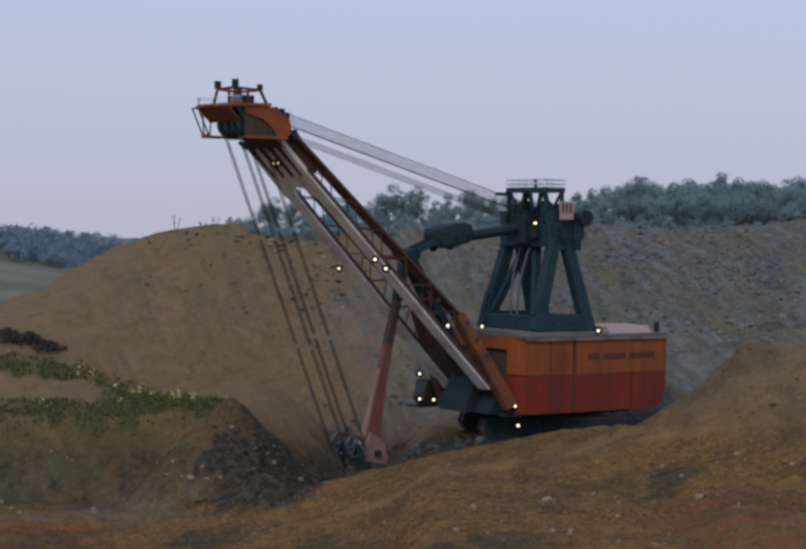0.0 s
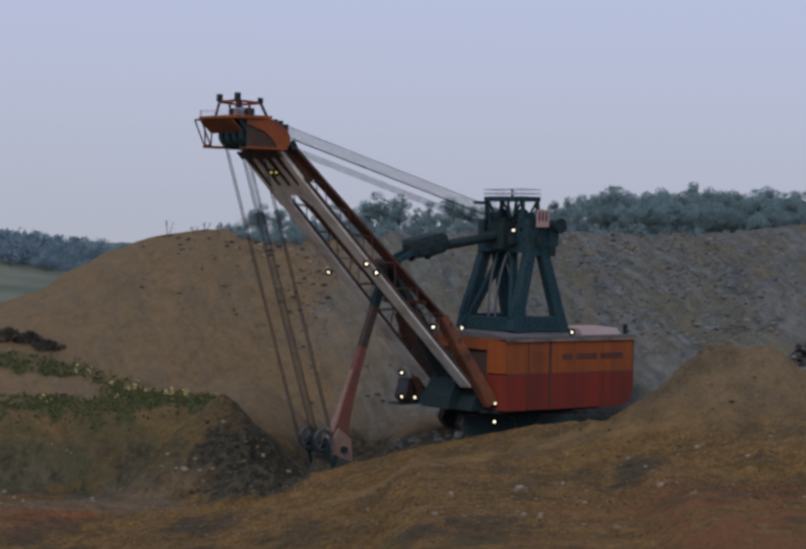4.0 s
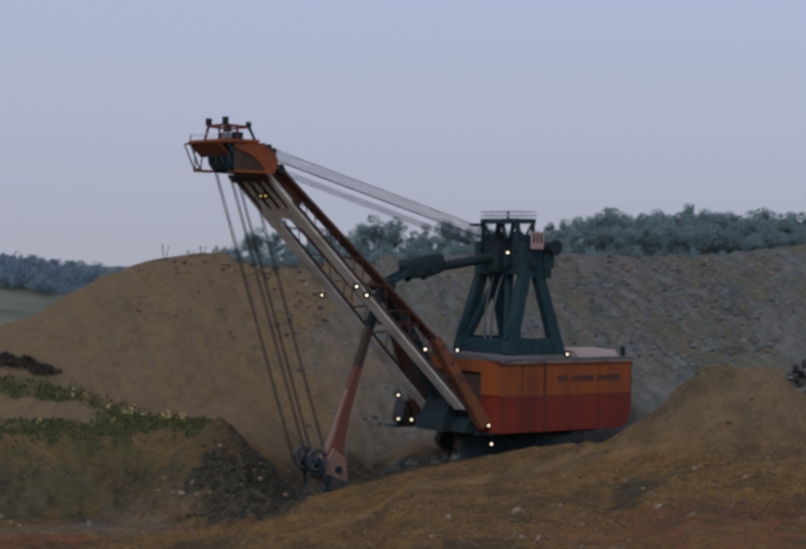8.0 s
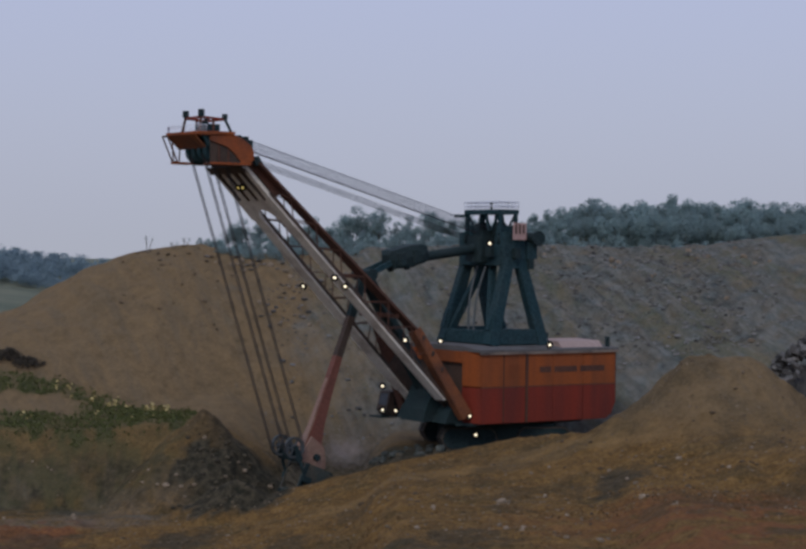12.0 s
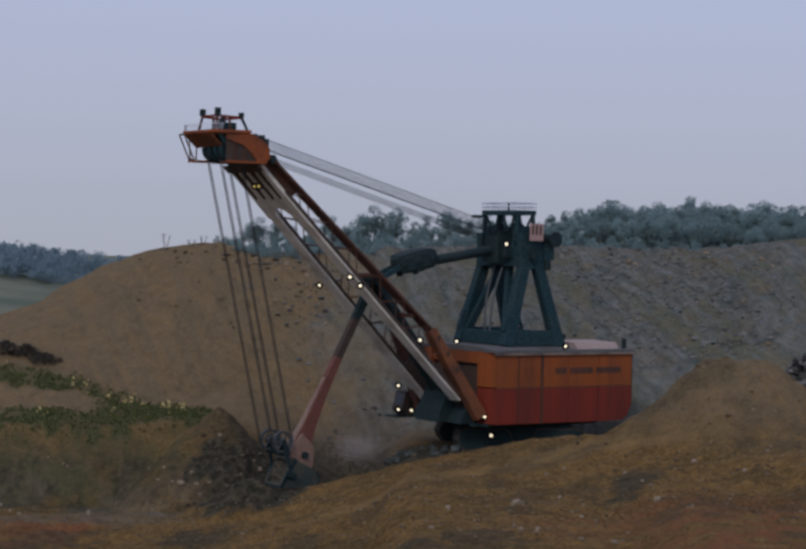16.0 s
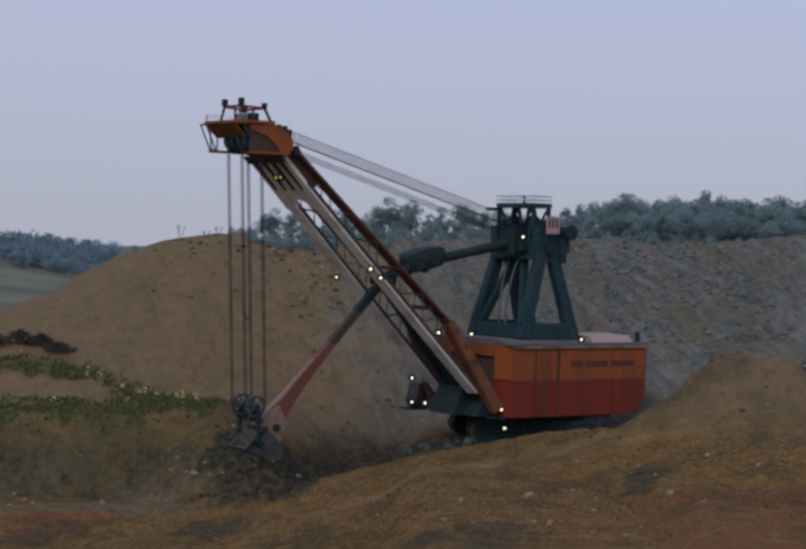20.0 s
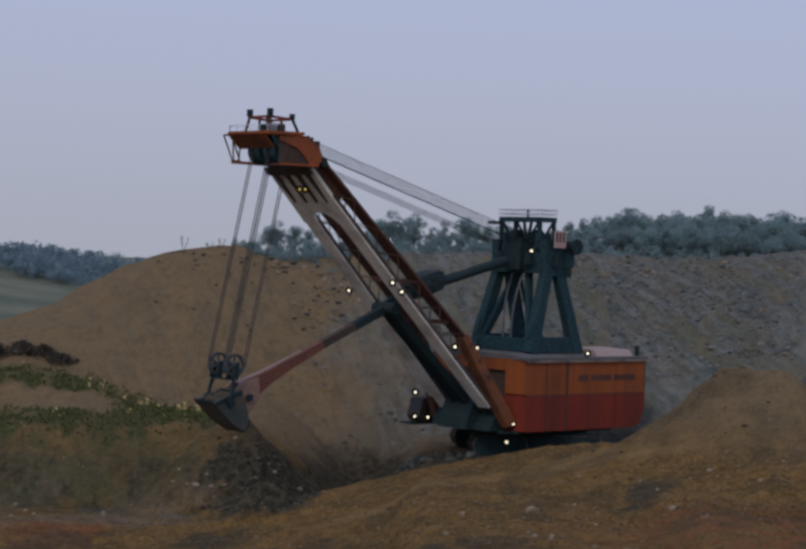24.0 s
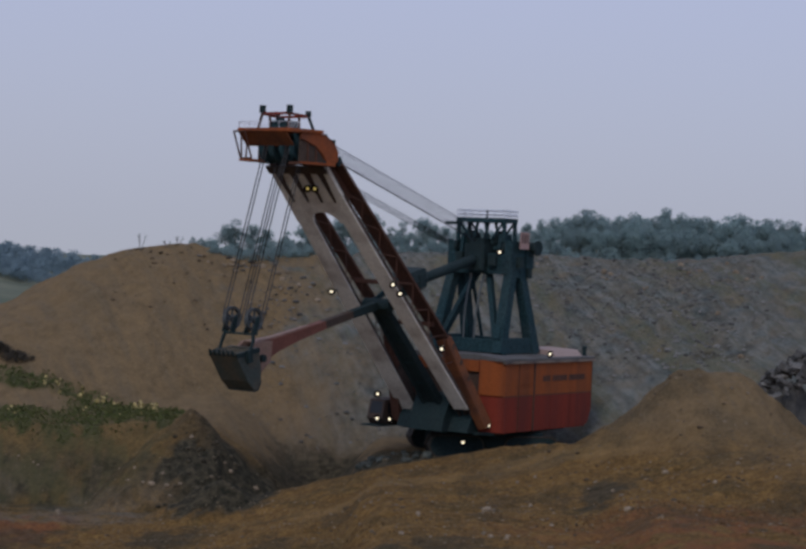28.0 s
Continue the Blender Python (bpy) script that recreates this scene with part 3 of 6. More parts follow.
def boom(shovel):
    for side in ("near", "far"):
        sy = 1 if side == "near" else -1
        # front chord: wide pale plate girder, webs behind its edges coloured as in shade
        part("boom_front_chord", Build().beam(on_chord(side, "front", 15.6 if sy > 0 else 13.4, 0, 0.13), on_chord(side, "front", 52.6, 0, 0.13), 2.9 if sy > 0 else 3.5, 0.26, w2=2.9), BOOM_GREY, shovel, "weathered pale front girder")
        for edge in (-1, 1):
            part("chord_web", Build().beam(on_chord(side, "front", 13.8, edge * 1.4, 0.58), on_chord(side, "front", 52.4, edge * 1.3, 0.58), 0.22, 0.64), BOOM_DARK, shovel)
        # back chord, deepest above the foot, with light lacing to the front
        part("boom_back_chord", Build().beam(on_chord(side, "back", 23.6), on_chord(side, "back", 52.4), 2.8 if sy > 0 else 2.4, 0.4), BOOM_RED, shovel, "rusty dark red back chord")
        for x in (26.0, 30.0, 34.0, 38.0, 42.0, 46.0):
            part("chord_stiffener", Build().beam(on_chord(side, "back", x, 0, 0.26), on_chord(side, "back", x + 0.3, 0, 0.26), 2.2, 0.12), BOOM_DARK, shovel)
        for edge in (-1, 1):
            x, flip = 20.5, False
            while x < 47:
                here, there = (("front", edge * 1.35, 0.7), ("back", edge * 1.1, -0.2)) if flip else (("back", edge * 1.1, -0.2), ("front", edge * 1.35, 0.7))
                part("boom_lacing", Build().beam(on_chord(side, here[0], x, here[1], here[2]), on_chord(side, there[0], x + 2.2, there[1], there[2]), 0.12, 0.16), BOOM_RED, shovel)
                x += 2.2
                flip = not flip
        # lower end of the back chord, running down to the foot
        knee_, foot_ = on_chord(side, "back", 24.0, 0.25 * sy, 0), (12.6, sy * 8.8, 5.5)
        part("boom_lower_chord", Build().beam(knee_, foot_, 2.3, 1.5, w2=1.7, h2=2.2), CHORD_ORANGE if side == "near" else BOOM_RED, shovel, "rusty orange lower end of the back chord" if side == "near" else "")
        for k in (0.12, 0.3, 0.48):
            at_ = Vector(knee_).lerp(Vector(foot_), k)
            part("step_iron", Build().beam(at_ + Vector((0, sy * 1.1, 0.9)), at_ + Vector((0.2, sy * 1.1, 0.1)), 0.14, 0.5), BOOM_DARK, shovel)
        part("boom_foot_web", Build().prism([on_chord(side, "front", 13.6, 0, 0.7)[::2], on_chord(side, "front", 19.5, 0, 0.7)[::2], on_chord(side, "back", 20.0, 0, -0.3)[::2], (12.0, 7.8), (12.4, 6.0)], sy * 5.6 - 0.2, sy * 5.6 + 0.2), BOOM_DARK, shovel)
        mid = sy * 5.0
        part("boom_foot_pin", Build().tube((12.6, sy * 2.6, 6.2), (12.6, sy * 7.2, 6.2), 0.9, n=18), BLACK, shovel)
        part("foot_bracket", Build().prism([(8.0, 4.3), (15.6, 4.3), (14.6, 6.4), (12.6, 8.0), (10.6, 8.0)], mid - 2.2, mid + 2.2), BLACK, shovel)
    part("foot_casting", Build().prism([(9.6, 4.3), (17.4, 4.3), (17.0, 6.4), (15.0, 10.2), (10.4, 10.6)], -3.6, 3.4), BLACK, shovel)
    # upper plated box where the legs join, with a rounded throat
    throat = [(45.0, -3.65)] + [(45.0 + 1.6 * math.sin(a * math.pi / 8), -1.0 - 2.6 * math.cos(a * math.pi / 8)) for a in range(1, 8)] + [(45.0, 1.75)]
    plan = throat + [(45.0, 4.95), (53.0, 4.75), (53.0, -6.6), (45.0, -6.75)]
    part("boom_head_plate", Build().ring([[boom_point(x, y, d) for x, y in plan] for d in (-0.12, 0.4)]), BOOM_GREY, shovel, "weathered pale front plate with dark ribs")
    for y in (-6.4, 4.4):
        part("boom_head_web", Build().beam(boom_point(47.8, y, 1.4), boom_point(53.4, y, 1.4), 0.5, 2.0), BOOM_RED, shovel)
    for y in (-5.0, -2.2, 0.5, 3.1):
        part("boom_rib", Build().ring([[boom_point(x, y + s * w, d) for s, d in ((-1, -0.13), (1, -0.13), (1, -0.4), (-1, -0.4))] for x, w in ((48.2, 0.1), (50.4, 0.32), (52.9, 0.6))]), BOOM_DARK, shovel)
    # added dark strip, hides the head plate's edge that catches light
    part("head_edge_cover", Build().beam(boom_point(52.5, -0.9, -0.5), boom_point(53.5, -0.9, -0.5), 11.2, 0.3), BOOM_DARK, shovel)
    part("rust_streak", Build().ring([[boom_point(x, 4.2 + s * w, d) for s, d in ((-1, -0.125), (1, -0.125), (1, -0.14), (-1, -0.14))] for x, w in ((44.0, 0.1), (48.5, 0.3), (52.8, 0.5))]), BOOM_RED, shovel)
    for x in (27.0, 33.5):
        part("boom_cross_tie", Build().beam(boom_point(x, -5.6, 3.6), boom_point(x, 5.6, 3.6), 0.7, 0.7, (1, 0, 0)), BOOM_RED, shovel)
    # boom point: orange housing that narrows forward, deck, sheaves, cage and top frame
    def side_ring(x, y, low, high):
        return [(x, y - 0.15, low), (x, y + 0.15, low), (x, y + 0.15, high), (x, y - 0.15, high)]
    shoulder = [side_ring(52.3, 6.1, 46.9, 48.2), side_ring(52.9, 6.0, 46.3, 49.2), side_ring(54.2, 5.7, 46.3, 50.2), side_ring(55.2, 5.45, 47.7, 50.6), side_ring(56.4, 5.1, 48.8, 50.8), side_ring(59.0, 4.3, 49.7, 50.95)]
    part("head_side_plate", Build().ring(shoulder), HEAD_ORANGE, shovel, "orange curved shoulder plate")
    part("head_side_panel", Build().ring([side_ring(53.4, 5.6, 46.3, 49.6), side_ring(56.0, 4.9, 46.3, 50.5), side_ring(58.8, 4.05, 46.3, 50.7)]), BOOM_DARK, shovel, "dark recessed side panel")
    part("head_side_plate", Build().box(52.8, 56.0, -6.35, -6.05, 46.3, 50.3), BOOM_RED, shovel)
    deck = [(55.4, 5.8), (59.6, 4.6), (60.9, 3.6), (61.6, -5.6), (60.6, -6.6), (54.6, -6.6)]
    part("head_deck", Build().ring([[(x, y, z) for x, y in deck] for z in (50.7, 51.15)]), HEAD_ORANGE, shovel)
    part("deck_fascia", Build().ring([[(x, y, 51.1) for x, y in deck[1:5]] + [(57.0, -6.6, 51.1), (57.0, 4.6, 51.1)], [(x - 0.4, y, 50.5) for x, y in deck[1:5]] + [(57.0, -6.6, 50.5), (57.0, 4.6, 50.5)]]), HEAD_ORANGE, shovel)
    part("visor", Build().prism([(60.8, 50.5), (58.9, 48.7), (59.1, 48.6), (61.2, 50.5)], -5.9, 3.2), CHORD_ORANGE, shovel, "rusty sloping visor plate over the sheaves")
    for x, y in ((56.2, 5.2), (57.6, 4.75)):
        part("panel_post", Build().beam((x, y, 46.4), (x, y - 0.15, 50.2), 0.2, 0.24), BOOM_RED, shovel)
    part("head_sill", Build().beam((52.8, 6.1, 46.2), (59.1, 4.4, 46.2), 0.3, 0.35), HEAD_ORANGE, shovel)
    part("head_floor", Build().ring([[(x, y, z) for x, y in ((53.0, 6.2), (59.3, 4.3), (59.0, 2.2), (53.0, 2.2))] for z in (45.95, 46.3)]), BOOM_RED, shovel)
    part("head_bulkhead", Build().box(54.2, 54.6, -6.0, 5.6, 46.3, 50.7), NAVY, shovel)
    for y in (-2.9, -1.0, 1.0, 2.9):
        part("point_sheave", Build().wheel((TIP[0], y, TIP[1]), 1.95, 0.9, 28), NAVY, shovel)
    part("point_axle", Build().tube((TIP[0], -4.0, TIP[1]), (TIP[0], 4.2, TIP[1]), 0.45, n=12), BLACK, shovel)
    for y in (-3.8, 0.0, 3.7):
        part("sheave_cheek", Build().prism([(54.6, 46.4), (57.4, 46.4), (60.2, 50.6), (54.6, 50.6)], y - 0.2, y + 0.2), NAVY, shovel)
    cage = Build()
    for p, q in (((62.0, -6.1, 50.6), (60.2, -6.1, 46.7)), ((62.0, -6.1, 50.6), (57.5, -6.1, 50.8)), ((60.2, -6.1, 46.7), (55.5, -6.1, 46.4)), ((60.3, -6.1, 50.6), (60.0, -6.1, 46.7)),
                 ((62.0, -6.1, 50.6), (62.4, -3.6, 50.6)), ((60.2, -6.1, 46.7), (60.6, -3.6, 46.7)), ((62.4, -3.6, 50.6), (60.6, -3.6, 46.7)), ((59.0, -6.1, 46.6), (58.8, -6.1, 50.6))):
        cage.beam(p, q, 0.2, 0.2, (0.3, 1, 0.2))
    part("service_cage", cage, BOOM_RED, shovel, "red tube cage round the service platform")
    part("cage_floor", Build().box(57.4, 60.4, -6.3, -3.4, 46.3, 46.6), ORANGE, shovel)
    rail = Build()
    for pts in (((54, -6.5), (60.5, -6.5), (61.5, -5.4), (60.8, 3.5), (59.4, 4.5)),):
        for (xa, ya), (xb, yb) in zip(pts, pts[1:]):
            rail.tube((xa, ya, 52.1), (xb, yb, 52.1), 0.045, n=6)
            for k in range(5):
                x, y = xa + (xb - xa) * k / 5, ya + (yb - ya) * k / 5
                rail.tube((x, y, 51.1), (x, y, 52.1), 0.04, n=6)
    part("deck_rail", rail, RAIL, shovel, "thin pale handrail")
    for sy in (-1, 1):
        part("top_frame_leg", Build().beam((60.2, sy * 2.9, 51.1), (59.7, sy * 2.6, 53.5), 0.3, 0.34), BOOM_RED, shovel)
        part("top_frame_leg", Build().beam((54.4, sy * 3.5, 50.3), (55.8, sy * 3.0, 53.3), 0.34, 0.36), BLACK, shovel)
        part("top_frame_rail", Build().beam((59.7, sy * 2.6, 53.4), (55.8, sy * 3.0, 53.2), 0.3, 0.36), RED, shovel)
        part("top_frame_post", Build().beam((57.6, sy * 2.8, 51.1), (57.7, sy * 2.8, 53.2), 0.28, 0.3), BOOM_RED, shovel)
        part("warning_light", Build().tube((59.7, sy * 2.6, 53.5), (59.7, sy * 2.6, 54.6), 0.5, n=10), BLACK, shovel)
        part("warning_light", Build().tube((55.8, sy * 3.0, 53.2), (55.8, sy * 3.0, 54.0), 0.45, n=10), BLACK, shovel)
    part("top_frame_rail", Build().beam((59.7, -2.6, 53.4), (59.7, 2.6, 53.4), 0.32, 0.38, (1, 0, 0)), RED, shovel)
    part("top_frame_rail", Build().beam((55.8, -3.0, 53.2), (55.8, 3.0, 53.2), 0.3, 0.36, (1, 0, 0)), RED, shovel)
    part("hoist_motor", Build().box(55.6, 58.4, -2.2, 1.4, 51.15, 52.5, 0.3).tube((57.0, -1.2, 52.5), (57.0, -1.2, 53.0), 0.5, n=10), NAVY, shovel)
    # pendant anchors and ropes
    for sy in (-1, 1):
        part("pendant_anchor", Build().box(52.0, 53.2, sy * 4.9 - 0.8, sy * 4.9 + 0.8, 48.8, 50.0, 0.4), BLACK, shovel)
        # bands of seven ropes from the head to the gantry
        for k in range(7):
            j = k / 6
            a_, b_ = ((51.8, 2.6 - 2.4 * j, 50.3 - 1.1 * j), (3.4, 2.4 - 2.6 * j, 37.3 - 1.1 * j)) if sy > 0 else ((51.5, -6.2 - 0.5 * j, 49.6 - 0.9 * j), (3.4, -6.2 - 0.5 * j, 36.4 - 0.9 * j))
            part("pendant_rope", Build().tube(a_, b_, {0: 0.075, 6: 0.12}.get(k, 0.05) if sy > 0 else 0.036, n=6), PENDANT, shovel)
    part("rope_anchor", Build().box(51.4, 52.4, -0.4, 3.2, 48.6, 50.7, 0.3), BLACK, shovel)
    part("rope_anchor", Build().box(51.0, 52.0, -7.0, -5.9, 48.2, 50.0, 0.3), BLACK, shovel)
    for sy in (-1, 1):
        part("anchor_lug", Build().prism([(50.4, 46.3), (51.6, 46.0), (52.4, 47.4), (51.2, 47.6)], sy * 5.6 - 0.3, sy * 5.6 + 0.3), BLACK, shovel)
    # floodlights
    for at, way in (((34.7, -7.6, 26.9), (1, 0.4, -0.5)), ((51.6, 0.1, 42.7), (1, 0.6, -0.6)), ((51.6, 1.5, 42.7), (1, 0.6, -0.6)), ((35.4, 6.6, 27.2), (0.6, 1, -0.3)), ((37.4, 6.6, 28.6), (0.6, 1, -0.3)),
                    ((11.9, 9.1, 5.6), (0.8, 1, -0.2)), ((10.2, -2.1, 17.6), (1, 0.6, -0.1)), ((-3.1, 11.4, 17.4), (0.3, 1, -0.2)), ((5.9, 5.9, 34.6), (0.7, 1, -0.2)),
                    ((16.3, -10.9, 9.4), (1, 0.9, -0.2)), ((16.2, -10.9, 5.2), (1, 0.9, -0.2)), ((14.2, -9.7, 5.1), (1, 0.9, -0.2)), ((9.6, -9.6, 4.7), (1, 0.9, -0.2)), ((23.9, 7.1, 18.4), (0.8, 1, 0))):
        lamp(shovel, at, way, 0.24, AMBER_LENS if 42.0 < at[2] < 43.0 else LENS)
    part("lamp_bracket", Build().beam((34.7, -6.4, 27.3), (34.2, -7.7, 26.8), 0.18, 0.2, (1, 0, 0)), BLACK, shovel)


def dipper_handle(shovel):
    """Handle with its dipper; the origin is the dipper pin, x runs out along the handle, z across it."""
    body = Build()
    body.ring([[(x, y, z) for y, z in ((-w, c - h), (w, c - h), (w, c + h), (-w, c + h))]
               for x, w, c, h in ((-17.0, 0.62, 0.5, 0.62), (-10.0, 0.72, 0.62, 0.76), (-5.0, 0.82, 0.66, 1.06), (-1.2, 0.95, 0.6, 1.6))])
    handle = part("dipper_handle", body, HANDLE_RED, shovel, "worn red dipper handle, pale at its lower end")
    part("handle_tube", Build().ring([[(x, y, z) for y, z in ((-w, c - h), (w, c - h), (w, c + h), (-w, c + h))]
                                      for x, w, c, h in ((-31.2, 0.55, 0.0, 0.6), (-29.5, 0.62, 0.05, 0.66), (-24.0, 0.62, 0.25, 0.6))]), BLACK, handle, "dark upper handle")
    part("handle_tube", Build().ring([[(x, y, z) for y, z in ((-w, c - h), (w, c - h), (w, c + h), (-w, c + h))]
                                      for x, w, c, h in ((-24.0, 0.6, 0.25, 0.58), (-21.0, 0.6, 0.35, 0.58), (-17.0, 0.62, 0.5, 0.62))]), BOOM_DARK, handle, "rusty dark red middle of the handle")
    part("top_flange", Build().ring([[(x, y, z) for y, z in ((-w, c), (w, c), (w, c + 0.22), (-w, c + 0.22))]
                                     for x, w, c in ((-13.0, 0.4, 1.2), (-5.0, 0.6, 1.72), (0.2, 0.9, 2.35))]), HANDLE_PALE, handle)
    for y0, y1 in ((-1.6, -1.06), (1.06, 1.6)):
        part("handle_cheek", Build().prism([(-3.0, 1.8), (0.3, 2.6), (1.5, 2.0), (1.5, -2.2), (0.6, -2.2), (-2.0, -1.0)], y0, y1), HANDLE_PALE, handle)
    part("dipper_pin", Build().tube((0, -2.2, 0), (0, 2.2, 0), 0.55, n=14), BLACK, handle)
    part("knee_pin", Build().tube((-REACH, -2.6, 0), (-REACH, 2.6, 0), 1.0, n=16), BLACK, handle)
    # dipper: open bucket with thick walls
    outer = [(1.4, 2.3), (1.5, -1.4), (1.9, -3.0), (2.9, -4.3), (3.8, -4.2), (5.1, -2.4), (7.3, 2.8)]
    def shrink(points):
        return [(1.4 + (x - 1.4) * 0.88, z * 0.9) for x, z in points]
    inner = [(1.8, 2.32), (1.9, -1.3), (2.3, -2.7), (3.0, -3.8), (3.6, -3.7), (4.7, -2.2), (6.8, 2.82)]
    outer, inner = shrink(outer), shrink(inner)
    shell = Build()
    shell.prism(outer + inner[::-1], -2.3, 2.3)
    dip = part("dipper", shell, DIPPER, handle, "scuffed dark steel dipper bucket")
    for y0, y1 in ((-2.6, -2.26), (2.26, 2.6)):
        part("dipper_side", Build().prism(outer, y0, y1), DIPPER, handle)
    part("dipper_door", Build().prism(shrink([(1.8, -3.05), (2.85, -4.35), (3.85, -4.25), (3.8, -4.5), (2.7, -4.6), (1.6, -3.3)]), -2.5, 2.5), BLACK, handle)
    for y0 in (-2.7, 2.6):
        part("dipper_band", Build().prism(shrink([(1.3, 1.5), (1.3, 2.3), (7.2, 2.8), (7.0, 2.0)]), y0, y0 + 0.1), BLACK, handle)
    rng = random.Random(17)
    part("muck_load", Build().ring([[(1.75 + 4.2 * i / 8, y, 1.7 + 0.35 * math.sin(i * 0.39) + rng.uniform(-0.25, 0.3)) for i in range(9)] + [(4.4, y, -1.5), (3.1, y, -3.0), (2.1, y, -1.5)] for y in (-2.2, -1.3, -0.4, 0.5, 1.4, 2.2)]), MUCK_LOAD, handle, "dark lumpy muck heaped in the dipper")
    for k in range(6):
        y = -2.1 + 0.84 * k
        part("tooth", Build().ring([[(5.95, y - 0.22, 2.2), (5.95, y + 0.22, 2.2), (6.6, y + 0.22, 2.1), (6.6, y - 0.22, 2.1)], [(6.75, y - 0.08, 3.1), (6.75, y + 0.08, 3.1), (6.9, y + 0.08, 3.05), (6.9, y - 0.08, 3.05)]]), BLACK, handle)
    for y in (-3.2, 2.6):
        part("bail_lug", Build().box(BAIL[0] - 0.5, BAIL[0] + 0.5, y, y + 0.6, 0.6, 2.4), BLACK, handle)
    return handle


def bail(shovel):
    """Yoke with two sheaves; the origin is the bail pin, z runs up towards the boom point."""
    yoke = Build()
    for sy in (-1, 1):
        yoke.beam((0, sy * 2.95, -0.3), (0, sy * 2.95, 2.2), 0.45, 0.3, (1, 0, 0))
        yoke.beam((0, sy * 2.95, 2.2), (0, sy * 2.5, 3.8), 0.5, 0.35, (1, 0, 0))
    yoke.beam((0, -2.9, 3.2), (0, 2.9, 3.2), 0.34, 0.3, (1, 0, 0))
    b = part("bail", yoke, BLACK, shovel)
    for y in (-2.1, 2.1):
        for dy in (-0.8, 0.8):
            part("sheave_bracket", Build().prism([(-0.6, 3.2), (0.6, 3.2), (0.3, 5.8), (-0.3, 5.8)], y + dy - 0.08, y + dy + 0.08), BLACK, b)
        part("bail_sheave", Build().rim((0, y, BAIL_LENGTH), 1.75, 0.7, 28), SHEAVE, b, "open spoked hoist sheave")
        part("hub", Build().tube((0, y - 0.42, BAIL_LENGTH), (0, y + 0.42, BAIL_LENGTH), 0.45, n=12), SHEAVE, b)
        for k in range(6):
            a = k * math.tau / 6 + 0.3
            part("spoke", Build().beam((math.cos(a) * 0.4, y, BAIL_LENGTH + math.sin(a) * 0.4), (math.cos(a) * 1.45, y, BAIL_LENGTH + math.sin(a) * 1.45), 0.3, 0.22), SHEAVE, b)
    return b


def stiff_leg(shovel):
    """From the foot, x runs up to the knee."""
    body = Build()
    for y in (-1.2, 1.2):
        body.beam((0, y * 1.3, 0), (LEG, y, 0), 0.7, 1.4, h2=1.2)
    body.beam((1.5, 0, -0.1), (LEG - 1.0, 0, -0.1), 2.4, 0.5)
    leg = part("stiff_leg", body, BLACK, shovel, "dark twin stiff leg between the boom legs")
    for x in (4, 9, 14, 19, 24):
        part("leg_tie", Build().beam((x, -1.5, 0), (x, 1.5, 0), 0.5, 0.7, (1, 0, 0)), NAVY, leg)
    # narrow pale bar set on as the leg's edge highlight
    part("leg_highlight", Build().beam((1.0, -1.85, 0.75), (LEG - 2.0, -1.5, 0.6), 0.45, 0.2), BOOM_GREY, leg, "pale strip for the lit edge of the leg")
    part("knee_casting", Build().tube((LEG, -2.4, 0), (LEG, 2.4, 0), 0.95, n=20), NAVY, leg)
    return leg


def crowd_rack(shovel):
    """From the knee, x runs back to the gantry."""
    body = Build().tube((10.0, 0, -0.9), (28.0, 0, 0), 0.85, n=16)
    rack = part("crowd_rack", body, BLACK, shovel, "dark round crowd arm between gantry and knee")
    part("rack_head", Build().ring([[(x, y * w, z * w - 1.5) for y, z in ((-1.5, -1.4), (1.5, -1.4), (1.8, 0), (1.5, 1.3), (-1.5, 1.3), (-1.8, 0))] for x, w in ((4.6, 0.7), (5.2, 1.15), (8.0, 1.3), (11.2, 1.2), (12.6, 0.75))]), BLACK, rack)
    for x, y in ((6.0, -1.0), (8.0, 0.9), (10.2, -0.6)):
        part("drive_motor", Build().tube((x, y, -0.1), (x, y, 0.6), 0.7, 0.5, 12), BLACK, rack)
    for x in (6.6, 9.6):
        part("gear_case", Build().box(x - 0.9, x + 0.9, 1.6, 2.4, -2.5, -0.4, 0.3), BLACK, rack)
    part("rack_fork", Build().beam((-0.3, -1.6, 0), (6.0, -1.2, -1.4), 0.4, 0.9).beam((-0.3, 1.6, 0), (6.0, 1.2, -1.4), 0.4, 0.9), NAVY, rack)
    return rack


def shovel_machine():
    shovel = thing("stripping_shovel", "huge orange and red mining shovel with pale boom and dark gantry", "excavator", pose(0, 0, 0, 0, 0, 180))
    part("revolving_frame", Build().tube((0, 0, 3.2), (0, 0, 3.9), 8.0, n=40), BLACK, shovel)
    house(shovel)
    gantry(shovel)
    boom(shovel)
    moving = {"handle": dipper_handle(shovel), "bail": bail(shovel), "leg": stiff_leg(shovel), "rack": crowd_rack(shovel), "ropes": []}
    piece = Build().tube((0, 0, 0), (0, 0, ROPE_PIECE), 0.085, n=8)
    piece_mesh = piece.mesh("hoist_rope", ROPE)
    for y in (-2.4, -1.8, 1.8, 2.4):
        for dx in (-1.75, 1.75):
            row = []
            for k in range(3):
                ob = new("hoist_rope", piece_mesh)
                ob.parent = shovel
                row.append(ob)
            moving["ropes"].append((y, dx, 0.0, row))
    return shovel, moving


